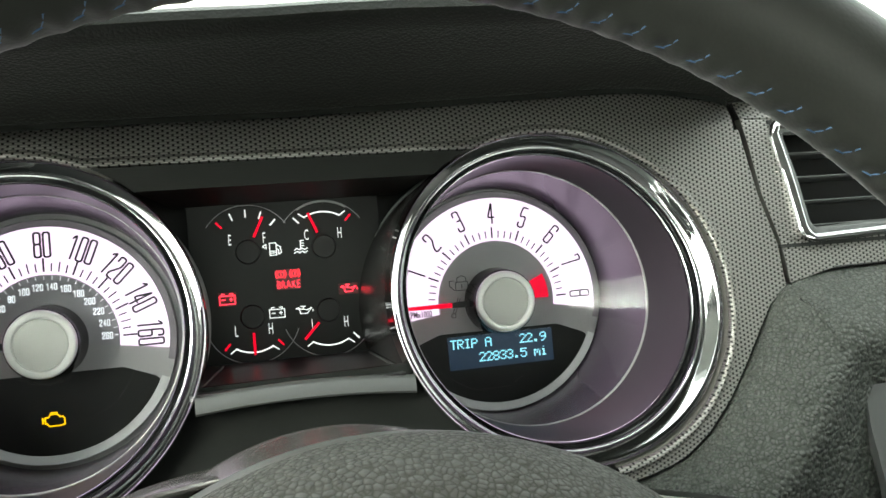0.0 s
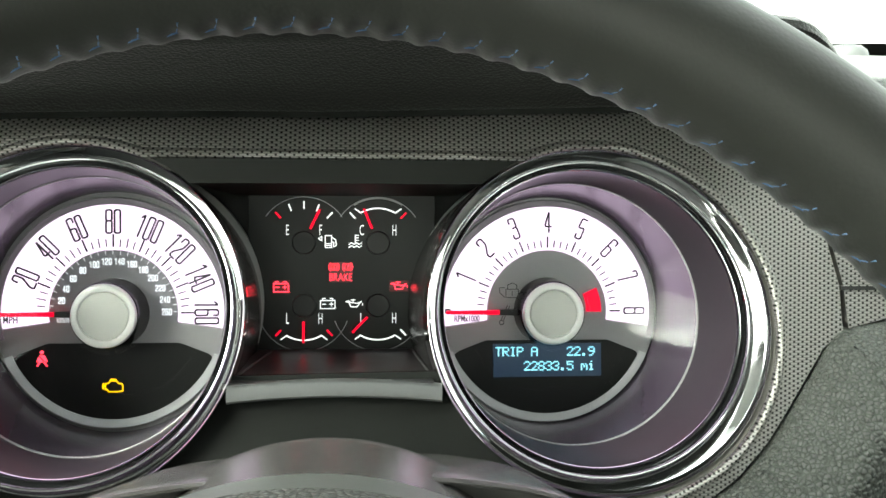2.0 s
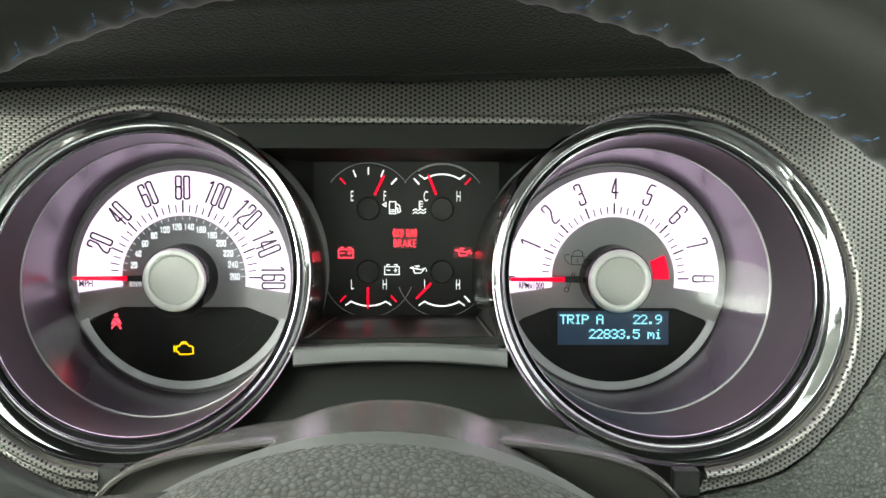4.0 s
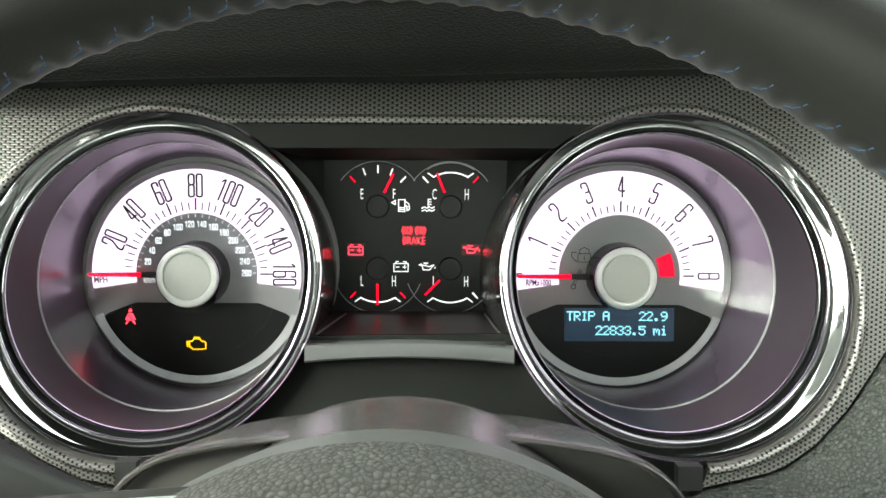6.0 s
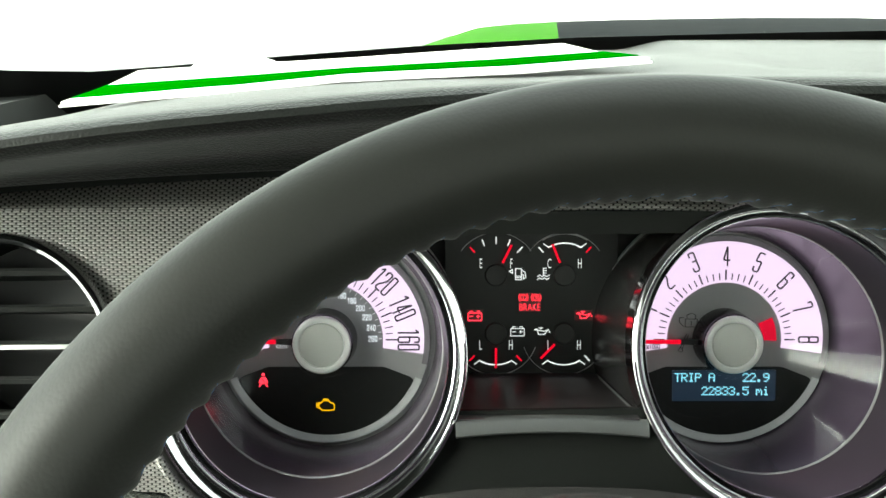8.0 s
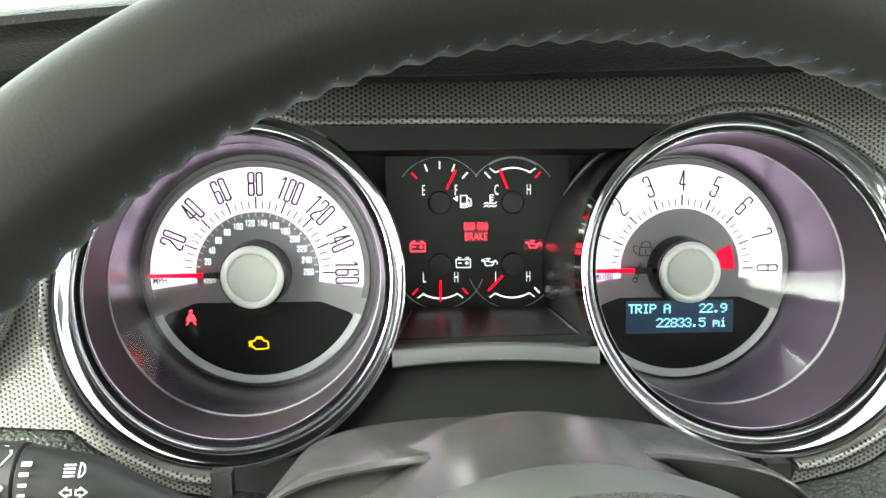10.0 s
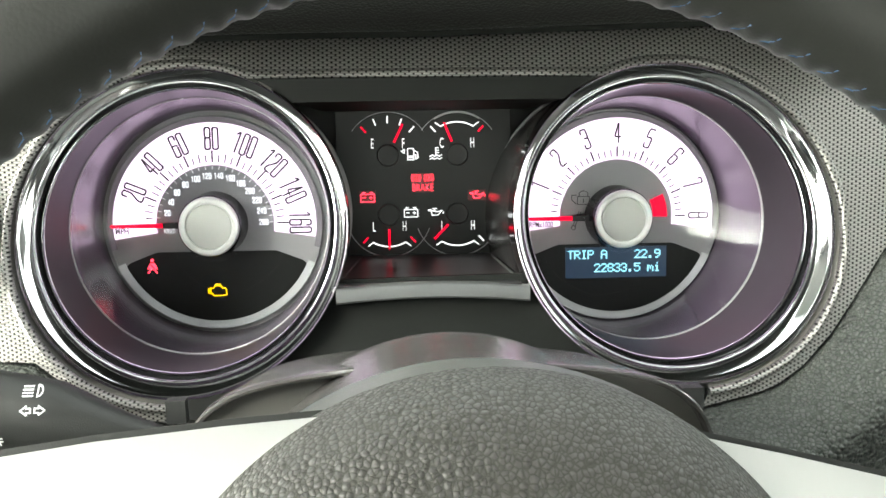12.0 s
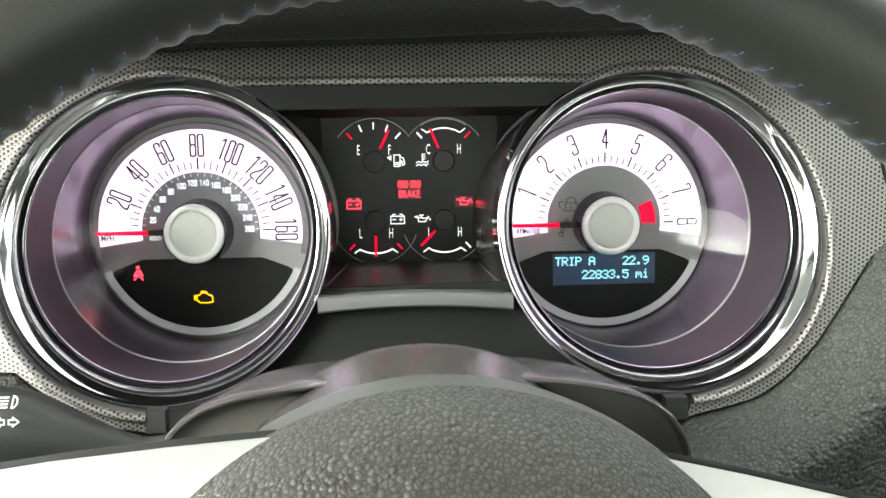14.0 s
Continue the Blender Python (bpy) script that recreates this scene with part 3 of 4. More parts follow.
def dots(ch, at, y, pitch):
    """A character of five by seven lit dots; at is its upper left corner."""
    lines = []
    for r in range(7):
        bits = int(DOTS[ch][2 * r:2 * r + 2], 16)
        for c in range(5):
            if bits >> (4 - c) & 1:
                x, z = at[0] + c * pitch, at[1] - r * pitch
                lines.append([(x + 0.06 * pitch, z), (x + 0.34 * pitch, z)])
    return strokes(lines, pitch * 0.9, y, 0.0002)


for row, (line, col) in enumerate((("TRIP A    22.9", 0), ("22833.5 mi", 4))):
    for i, ch in enumerate(line):
        if ch != " ":
            part("character", dots(ch, (TACH[0] - 0.0248 + (col + i) * 0.00345, -0.0179 - row * 0.0069), -0.0014, 0.00064), CYAN_LAMP, screen, "", False)

# ---------------------------------------------------------------- middle gauges
FACE_Y = 0.003
pod = thing("gauge_pod", (0.003, 0.003, -0.02), "recessed black pod with glossy shelf between the two dials", "gauge pod")
part("back_panel", slab([(-0.040, -0.0195), (0.047, -0.0195), (0.047, 0.0585), (-0.040, 0.0585)], FACE_Y, FACE_Y + 0.003), DARK_FACE, pod, "", False)
part("shelf", extrude_x([(0.004, -0.0186), (-0.0925, -0.0174), (-0.0925, -0.0195), (0.004, -0.0205)], -0.0355, 0.0400, 1, True), SHELF, pod, "glossy dark shelf", False)
lip = [(-0.0900, -0.0172), (-0.0935, -0.0174), (-0.0948, -0.0184), (-0.0950, -0.0226), (-0.0940, -0.0234), (-0.0900, -0.0236)]
lip_bar = extrude_x(lip, -0.0337, 0.0430, 20, True)
for v in lip_bar.verts:  # the lip bows up in the middle
    v.co.z += 0.0009 - 1.4 * (v.co.x - 0.004) ** 2
part("shelf_lip", lip_bar, GREY_LIP, pod, "satin grey shelf lip")
roof = [bezel(0, 0.0668, a) for a in np.linspace(50, 66.0, 8)] + [bezel(1, 0.0668, a) for a in np.linspace(114.0, 130, 8)]
part("roof", slab(roof, -0.0975, 0.003), POD_DARK, pod)
for x0, x1 in ((-0.0340, -0.0284), (0.0412, 0.0364)):
    part("shelf_edge", pipe([(x0 + (0.0015 if x0 < 0 else -0.0015), -0.0760, -0.0171), (x1, -0.0100, -0.0180)], 0.0005, 6), GREY_LIP, pod, "thin moulded edge")
part("lower_wall", slab([bezel(0, 0.0658, a) for a in np.linspace(-21, -80, 20)] + [bezel(1, 0.0658, a) for a in np.linspace(-100, -159, 20)], -0.086, -0.083), POD_DARK, pod)


def gauge(name, label, c, up, left_red, right_red, style, hand, letters):
    """A small gauge: ticks or an arc, a red hand, two letters. up: 1 above the pivot, -1 below."""
    g = thing(name, (c[0], FACE_Y, c[1] - 0.022), label, "gauge", "small gauges between the dials")
    a = (lambda deg: 90 - deg) if up > 0 else (lambda deg: 270 + deg)
    part("bezel_line", strokes([arc(c, 0.0215, 200, 340, 40) if up < 0 else arc(c, 0.0215, 35, 145, 30)], 0.0004, FACE_Y), PLATE_DARK, g, "", False)
    part("pivot_cap", lathe([(0, FACE_Y - 0.0012), (0.0050, FACE_Y - 0.0012), (0.0056, FACE_Y - 0.0004), (0.0056, FACE_Y + 0.001)], c, 32), BLACK_PLASTIC, g)
    for deg, red in ((-43, left_red), (43, right_red)):
        if red is not None:
            part("end_tick", strokes([[on(c, 0.0160, a(deg)), on(c, 0.0192, a(deg))]], 0.0008, FACE_Y), NEEDLE if red else WHITE_LAMP, g, "", False)
    if style == "ticks":
        for deg in (-21.5, 0, 21.5):
            part("tick", strokes([[on(c, 0.0162, a(deg)), on(c, 0.0192, a(deg))]], 0.0007, FACE_Y), WHITE_LAMP, g, "", False)
    else:
        line = [on(c, 0.0192, a(-34)), on(c, 0.0163, a(-30))] + [on(c, 0.0163, a(t)) for t in np.linspace(-30, 30, 20)] + [on(c, 0.0192, a(34))]
        part("range_arc", strokes([line], 0.0006, FACE_Y), WHITE_LAMP, g, "", False)
        if up > 0:
            part("outer_arc", strokes([[on(c, 0.0210, a(t)) for t in np.linspace(-32, 32, 24)]], 0.0006, FACE_Y), PLATE, g, "", False)
    part("hand", strokes([[on(c, 0.0076, a(hand)), on(c, 0.0168, a(hand))]], 0.0011, FACE_Y - 0.003, 0.0006), NEEDLE, g, "glowing red hand", False)
    for ch, dx in zip(letters, (-0.0077, 0.0077)):
        part("letter", words(ch, 0.0049, (c[0] + dx, c[1] + 0.0060 * up), FACE_Y, 0, 0.45, bold=0.0), WHITE_LAMP, g, "", False)
    return g


XL, XR, ZT, ZB = -0.0144, 0.0203, 0.0317, 0.0020
fuel = gauge("fuel_gauge", "small fuel gauge, hand near full, on black panel", (XL, ZT), 1, True, False, "ticks", 26, "EF")
temp = gauge("temperature_gauge", "small temperature gauge with white arc, hand near cold", (XR, ZT), 1, False, True, "arc", -22.5, "CH")
volt = gauge("voltmeter", "small voltmeter with white arc, red hand straight down", (XL, ZB), -1, True, True, "arc", 0, "LH")
oil = gauge("oil_gauge", "small oil pressure gauge with white arc, hand at low", (XR, ZB), -1, None, False, "arc", -44, "LH")


def battery(x, z):
    return [[(x - 0.0034, z - 0.0022), (x + 0.0034, z - 0.0022), (x + 0.0034, z + 0.0016), (x - 0.0034, z + 0.0016), (x - 0.0034, z - 0.0022)], [(x - 0.0024, z + 0.0016), (x - 0.0024, z + 0.0025), (x - 0.0012, z + 0.0025)], [(x + 0.0024, z + 0.0016), (x + 0.0024, z + 0.0025), (x + 0.0012, z + 0.0025)], [(x - 0.0024, z - 0.0001), (x - 0.0010, z - 0.0001)], [(x + 0.0010, z - 0.0001), (x + 0.0024, z - 0.0001)], [(x + 0.0017, z - 0.0008), (x + 0.0017, z + 0.0006)]]


def oil_can(x, z):
    return [[(x - 0.0036, z + 0.0010), (x - 0.0024, z + 0.0014), (x - 0.0016, z - 0.0014), (x + 0.0014, z - 0.0014), (x + 0.0034, z + 0.0010), (x + 0.0014, z + 0.0002), (x - 0.0018, z + 0.0008), (x - 0.0036, z + 0.0010)], [(x - 0.0004, z + 0.0008), (x - 0.0004, z + 0.0018)], [(x - 0.0014, z + 0.0019), (x + 0.0006, z + 0.0019)], [(x + 0.0040, z - 0.0006), (x + 0.0040, z + 0.0002)]]


def pump(x, z):
    return [[(x - 0.0012, z - 0.0028), (x - 0.0012, z + 0.0028), (x + 0.0018, z + 0.0028), (x + 0.0018, z - 0.0028), (x - 0.0012, z - 0.0028)], [(x - 0.0012, z - 0.0010), (x + 0.0018, z - 0.0010)], [(x - 0.0012, z - 0.0018), (x + 0.0018, z - 0.0018)], [(x + 0.0018, z + 0.0020), (x + 0.0036, z + 0.0010), (x + 0.0040, z - 0.0018), (x + 0.0028, z - 0.0024), (x + 0.0028, z - 0.0004), (x + 0.0018, z)], [(x - 0.0044, z + 0.0014), (x - 0.0028, z + 0.0024), (x - 0.0028, z + 0.0004), (x - 0.0044, z + 0.0014)]]


def thermometer(x, z):
    wave = lambda zz: [(x - 0.0030 + i * 0.0012, zz + (0.0005 if i % 2 else -0.0003)) for i in range(6)]
    return [[(x, z - 0.0006), (x, z + 0.0030)], [(x, z + 0.0030), (x + 0.0014, z + 0.0030)], [(x, z + 0.0018), (x + 0.0014, z + 0.0018)], [(x, z + 0.0006), (x + 0.0014, z + 0.0006)], wave(z - 0.0010), wave(z - 0.0024)]


part("pump_lamp", strokes(pump(-0.0033, 0.0322), 0.00045, FACE_Y), WHITE_LAMP, fuel, "lit white pump mark", False)
part("coolant_lamp", strokes(thermometer(0.0096, 0.0322), 0.00045, FACE_Y), WHITE_LAMP, temp, "lit white coolant mark", False)
part("battery_lamp", strokes(battery(-0.0033, 0.0028), 0.00045, FACE_Y), WHITE_LAMP, volt, "lit white battery mark", False)
part("oil_lamp", strokes(oil_can(0.0090, 0.0028), 0.00045, FACE_Y), WHITE_LAMP, oil, "lit white oil mark", False)
for name, lines, halo in (("charge_lamp", battery(-0.0250, 0.0108), (-0.0250, 0.0108, 0.0040, 0.0032)), ("oil_warning_lamp", oil_can(0.0302, 0.0112), (0.0302, 0.0112, 0.0045, 0.0026))):
    t = thing(name, (halo[0], FACE_Y, halo[1] - 0.003), "lit red warning lamp in the black panel", "warning lamp", "warning lamps of the panel")
    part("symbol", strokes(lines, 0.00040, FACE_Y - 0.0004), RED_LAMP, t, "", False)
    x, z, hw, hh = halo
    # glow round the symbol, put in as a faintly emitting plate
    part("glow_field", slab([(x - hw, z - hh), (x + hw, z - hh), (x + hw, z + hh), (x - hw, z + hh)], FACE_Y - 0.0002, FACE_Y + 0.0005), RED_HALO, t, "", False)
brake = thing("brake_lamp", (0.0028, FACE_Y, 0.013), "lit red brake warning lamp in the black panel", "warning lamp", "warning lamps of the panel")
part("word", words("BRAKE", 0.0036, (0.0028, 0.0155), FACE_Y - 0.0004, 0, 0.70, bold=-0.015), RED_LAMP, brake, "", False)
for x in (-0.0004, 0.0060):
    part("symbol", strokes([ring_line((x, 0.0203), 0.0015, 14), arc((x, 0.0203), 0.0024, 130, 230, 8), arc((x, 0.0203), 0.0024, -50, 50, 8), [(x, 0.0195), (x, 0.0211)]] + ([arc((x + 0.0001, 0.0207), 0.0004, -90, 90, 6)] if x > 0 else []), 0.00024, FACE_Y - 0.0004), RED_LAMP, brake, "", False)
# the brake lamp's red spill, drawn as an emitting plate behind the word
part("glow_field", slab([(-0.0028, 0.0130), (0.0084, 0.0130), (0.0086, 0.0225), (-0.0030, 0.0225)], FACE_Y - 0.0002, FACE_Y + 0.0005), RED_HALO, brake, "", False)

# ---------------------------------------------------------------- dashboard trim
TRIM_Y, CREASE, HOLE = -0.0985, 0.0640, 0.0676
HUMPS = [[bezel(i, 0.0700, a) for a in np.linspace(178, 2, 89)] for i in (0, 1)]


def crest(x):
    """Height at which the trim folds back; it climbs over each dial ring."""
    z = CREASE
    for hump in HUMPS:
        if hump[0][0] < x < hump[-1][0]:
            z = max(z, float(np.interp(x, [p[0] for p in hump], [p[1] for p in hump])))
    return z


def rim_top(x):
    """Upper edge of the trim."""
    return 0.0772 - 0.16 * max(0.0, -x) ** 2 + 0.032 * max(0.0, x) - 2.5 * max(0.0, x - 0.12) ** 2


def end_angle(i):
    """Where the bezel's outer edge meets the fold, on its inner side."""
    lo, hi = (5, 88) if i == 0 else (175, 92)
    for _ in range(40):
        mid = (lo + hi) / 2
        lo, hi = (mid, hi) if bezel(i, HOLE, mid)[1] < CREASE else (lo, mid)
    return lo


left_arc = [bezel(0, HOLE, a) for a in np.linspace(-94, end_angle(0) - 360, 70)]
right_arc = [bezel(1, HOLE, a) for a in np.linspace(end_angle(1), -83, 70)]
left_vent = (-0.2045, 0.0135)
XA, XB = left_arc[-1][0], right_arc[0][0]
right_side = [(0.1114, -0.0688), (0.1280, -0.0650), (0.1360, -0.0628), (0.1422, -0.0602), (0.1524, -0.0526), (0.1634, -0.0398), (0.1715, -0.0268), (0.1790, -0.0140), (0.1840, -0.0055), (0.1915, 0.0012), (0.1897, 0.0178), (0.1834, 0.0382), (0.1780, CREASE)]
right_side += [(x, crest(x)) for x in np.linspace(0.1755, XB + 0.0005, 60)]
left_side = [(x, crest(x)) for x in np.linspace(XA - 0.0005, -0.26, 80)]
left_side += [(-0.26, -0.0400), (-0.1848, -0.0412), (-0.1500, -0.0436), (-0.1430, -0.0498), (-0.1295, -0.0590), (-0.1150, -0.0665), (-0.1018, -0.0690)]
trim = thing("instrument_trim", (0, -0.1, -0.066), "dark woven-metal trim panel framing both dials", "trim panel")
part("panel", slab(right_side + right_arc, TRIM_Y, TRIM_Y + 0.003), WEAVE, trim)
part("panel", slab(left_side + left_arc, TRIM_Y, TRIM_Y + 0.003, [arc(left_vent, 0.0395, 0, 351, 39)]), WEAVE, trim)
def low(x):
    return CREASE if XA < x < XB else crest(x)


columns = list(np.linspace(-0.26, XA, 60)) + [XA + 1e-5] + list(np.linspace(XA, XB, 40))[1:-1] + [XB - 1e-5, XB] + list(np.linspace(XB, 0.1760, 40))[1:]
strip = []
for f in (0.0, 0.04, 0.2, 0.5, 0.8, 1.0):
    strip.append([(x, TRIM_Y + 0.0045 * f - 0.0012 * math.sin(math.pi * f), low(x) + (rim_top(x) - low(x)) * f) for x in columns])
under = [[(x, y + 0.003, z - 0.001) for x, y, z in r] for r in strip]
part("top_strip", sheet(strip + under[::-1] + strip[:1]), WEAVE, trim, "sloping upper strip")
edge = [(x, TRIM_Y - 0.0002, z) for x, z in left_arc + [(x, CREASE) for x in np.linspace(XA, XB, 20)[1:-1]] + right_arc]
part("rolled_edge", pipe(edge, 0.0017, 10), WEAVE, trim, "rolled inner edge")
for x0, x1, z0, z1 in ((-0.1019, -0.0942, -0.0690, -0.0600), (0.1026, 0.1115, -0.0695, -0.0605)):
    part("end_cap", box(x0, x1, TRIM_Y - 0.0012, TRIM_Y + 0.004, z0, z1), BLACK_PLASTIC, trim, "black end cap", False)
side = [(0.1930, 0.0020), (0.2141, 0.0070), (0.31, 0.0080), (0.31, 0.0680), (0.1786, 0.0680), (0.1808, 0.0582), (0.1845, 0.0382), (0.1908, 0.0178)]
vent_hole = soften([(0.2035, 0.0190), (0.272, 0.0215), (0.272, 0.0650), (0.1928, 0.0650), (0.1915, 0.0620), (0.1962, 0.0440), (0.2003, 0.0230), (0.2035, 0.0190)], 0.0045)[:-1]
sidetrim = thing("side_trim", (0.24, -0.1, 0.003), "dark woven-metal trim panel beside the dials holding a vent", "trim panel")
part("panel", slab(side, TRIM_Y - 0.001, TRIM_Y + 0.003, [vent_hole]), WEAVE, sidetrim)
part("top_strip", sheet([[(x, TRIM_Y - 0.001 + 0.0045 * f, 0.0680 + (0.0752 - 0.0680) * f) for x in np.linspace(0.1786, 0.31, 12)] for f in (0, 0.5, 1)]), WEAVE, sidetrim)

# vents
vent = thing("air_vent", (0.225, -0.1, 0.018), "rectangular air vent with chrome frame and black slats", "air vent", "dashboard vents")
loop = [(x, TRIM_Y - 0.002, z) for x, z in vent_hole]
part("frame", pipe(loop, 0.0022, 10, True), CHROME, vent, "chrome frame")
part("inner_frame", pipe([(0.2345 + (x - 0.2345) * 0.945, y + 0.0012, 0.0425 + (z - 0.0425) * 0.90) for x, y, z in loop], 0.0021, 8, True), GREY_LIP, vent, "dull grey inner frame")
part("cavity", merge(box(0.190, 0.276, -0.062, -0.060, 0.016, 0.068), box(0.190, 0.276, -0.100, -0.061, 0.0655, 0.067), box(0.190, 0.276, -0.100, -0.061, 0.016, 0.0175)), BLACK_PLASTIC, vent, "", False)
for z in (0.0237, 0.0336, 0.0434, 0.0532):
    part("slat", extrude_x([(-0.0962, z + 0.0004), (-0.0955, z + 0.0009), (-0.0760, z + 0.0004), (-0.0760, z - 0.0006), (-0.0955, z - 0.0003)], 0.193, 0.274, 1, True), GREY_LIP, vent)
vent = thing("air_vent", (left_vent[0], -0.1, -0.03), "round air vent with chrome ring, black slats and tab", "air vent", "dashboard vents")
part("ring", lathe([(0.0385, -0.098), (0.0385, -0.1060), (0.0395, -0.1082), (0.0408, -0.1088), (0.0420, -0.1080), (0.0426, -0.1060), (0.0426, -0.1035)], left_vent), CHROME, vent, "chrome ring")
part("bowl", lathe([(0.0386, -0.1), (0.036, -0.07), (0, -0.062)], left_vent), BLACK_PLASTIC, vent)
for i in range(-2, 3):
    z = left_vent[1] + i * 0.0135
    w = math.sqrt(0.0375 ** 2 - (i * 0.0135) ** 2)
    part("slat", extrude_x([(-0.1010, z + 0.0012), (-0.0995, z + 0.0020), (-0.0770, z - 0.0030), (-0.0775, z - 0.0048), (-0.0995, z - 0.0008)], left_vent[0] - w, left_vent[0] + w, 1, True), BLACK_PLASTIC, vent)
part("trim_line", box(-0.2400, -0.1690, -0.1026, -0.1012, 0.0128, 0.0144), SATIN, vent, "bright line along the middle slat", False)

# ---------------------------------------------------------------- dashboard pads
UP = 0.185


def crown(x):
    """How far the dashboard's top falls away towards the door."""
    return -0.35 * max(0.0, -x) ** 2 + 0.035 * min(max(0.0, x), 0.12)


def dash_z(x, y):
    return 0.0990 + (y + 0.15) * UP + crown(x)


brow = [(-0.0800, 0.0792), (-0.0915, 0.0790), (-0.0962, 0.0798), (-0.1005, 0.0824), (-0.1130, 0.0868), (-0.1380, 0.0914), (-0.1465, 0.0925), (-0.1500, 0.0948), (-0.1500, 0.0972), (-0.1470, 0.0992), (-0.1400, 0.1012)]
top = [(y, 0.0990 + (y + 0.15) * UP) for y in (-0.11, -0.06, 0.06, 0.2, 0.35, 0.52)]
low_brow = [(-0.0800, 0.0780), (-0.0915, 0.0778), (-0.0940, 0.0782), (-0.0960, 0.0793), (-0.0985, 0.0808), (-0.1005, 0.0823), (-0.1015, 0.0838), (-0.1018, 0.0852), (-0.1012, 0.0867), (-0.1000, 0.0880), (-0.0970, 0.0892)]
low_top = [(-0.0900, 0.0910), (-0.0600, 0.0980), (0.0600, 0.1262), (0.2000, 0.1600), (0.3500, 0.1965), (0.5200, 0.2350)]
under = [(0.55, -0.1), (0.02, -0.1), (0.02, 0.0748)]
dash = thing("dashboard", (0.3, 0.1, -0.3), "black grained soft dashboard with overhanging brow", "dashboard", "", "structure")
rows = []
for x in list(np.linspace(-0.42, 0.14, 29)) + list(np.linspace(0.147, 0.23, 13)) + list(np.linspace(0.25, 1.0, 24)):
    k = min(1.0, max(0.0, (x - 0.143) / 0.06))
    k = k * k * (3 - 2 * k)  # the brow dies out beside the dials
    pts = [(p[0] + (q[0] - p[0]) * k, p[1] + (q[1] - p[1]) * k) for p, q in zip(brow + top, low_brow + low_top)] + under
    rows.append([(x, y, z) for y, z in pts + pts[:1]])
bm = sheet(rows)
for v in bm.verts:
    if v.co.z > 0.074:
        near = min(1.0, max(0.0, (-0.094 - v.co.y) / 0.04)) if v.co.z < 0.0906 else 1.0
        v.co.z += crown(v.co.x) * near + (rim_top(v.co.x if v.co.x < 0.176 else 0.176) - 0.0772) * (1 - near)
for v in bm.verts:  # the nose rises towards the middle of the car
    if v.co.z > 0.083 and v.co.y < -0.105:
        v.co.z += 0.0030 * max(0.0, min((v.co.x + 0.09) / 0.11, (0.15 - v.co.x) / 0.11, 1.0)) * min(1.0, (-0.105 - v.co.y) / 0.03)
part("upper_pad", bm, DASH_PAD, dash, "grained top pad")
xs = list(np.linspace(-0.42, 0.176, 50))
# black strip laid in front of the gap to draw the shade under the brow
part("gap_shade", sheet([[(x, -0.0955 + 0.0005 * f, rim_top(x) - 0.0003 + 0.0023 * f) for x in xs] for f in (0, 1)] + [[(x, -0.090, rim_top(x) + 0.0021) for x in xs]]), POD_DARK, dash, "black strip standing in for the shade under the brow")


def spread(curve, steps):
    """Rows that run outward and down from a curve of (x, z) points; steps of (distance, y)."""
    rows = []
    pts = [Vector(p) for p in curve]
    for dist, y in steps:
        row = []
        for i, p in enumerate(pts):
            d = pts[min(i + 1, len(pts) - 1)] - pts[max(i - 1, 0)]
            nrm = Vector((d.y, -d.x)).normalized()
            row.append((p.x + nrm.x * dist, y, p.y + nrm.y * dist))
        rows.append(row)
    return rows


curve = [(0.1010, -0.0745), (0.1114, -0.0690), (0.1280, -0.0652), (0.1360, -0.0630), (0.1422, -0.0604), (0.1524, -0.0528), (0.1634, -0.0400), (0.1715, -0.0270), (0.1790, -0.0142), (0.1840, -0.0050), (0.1882, 0.0010), (0.1960, 0.0040), (0.2095, 0.0062), (0.24, 0.0072), (0.30, 0.0075)]
fine = []
for a, b in zip(curve, curve[1:]):
    fine += [tuple(Vector(a).lerp(Vector(b), k / 3)) for k in range(3)]
fine.append(curve[-1])
steps = [(0.0012, -0.086), (0.0013, -0.0975), (0.0016, -0.1003), (0.0028, -0.1026), (0.0058, -0.1056), (0.010, -0.1090), (0.016, -0.1126), (0.0205, -0.1150), (0.0245, -0.1162), (0.0285, -0.1160), (0.0330, -0.1142), (0.040, -0.1105), (0.055, -0.1050), (0.085, -0.0985), (0.15, -0.092)]
rows = []
for dist, y in steps:
    row = spread(fine, [(dist, y)])[0]
    rows.append([(x, y - 0.010 * max(0.0, 1 - (x - 0.10) / 0.05) * min(1.0, max(0.0, dist) / 0.01), z) for x, y, z in row])
part("knee_pad", sheet(rows), LEATHER, dash, "black leather-grained knee pad")
stack = thing("center_stack", (0.26, -0.10, -0.12), "plain grey console panel with rounded corner and dark gap", "console")
corner = [(0.300, -0.130), (0.300, -0.0240), (0.2300, -0.0240), (0.2215, -0.0265), (0.2165, -0.0310), (0.2140, -0.0390), (0.2150, -0.0560), (0.2190, -0.0800), (0.2230, -0.130)]
part("panel", slab(corner, -0.1080, -0.1040), GREY_LIP, stack, "smooth grey panel", False)
part("gap", slab([(0.305, -0.130), (0.305, -0.0130), (0.2330, -0.0135), (0.2200, -0.0170), (0.2125, -0.0250), (0.2095, -0.0390), (0.2100, -0.0560), (0.2140, -0.0800), (0.2180, -0.130)], -0.1010, -0.0990), BLACK_PLASTIC, stack, "dark gap", False)
curve = [(-0.30, -0.0402), (-0.1848, -0.0414), (-0.1500, -0.0440), (-0.1430, -0.0502), (-0.1295, -0.0594), (-0.1150, -0.0669), (-0.1018, -0.0700), (-0.080, -0.073)]
fine = []
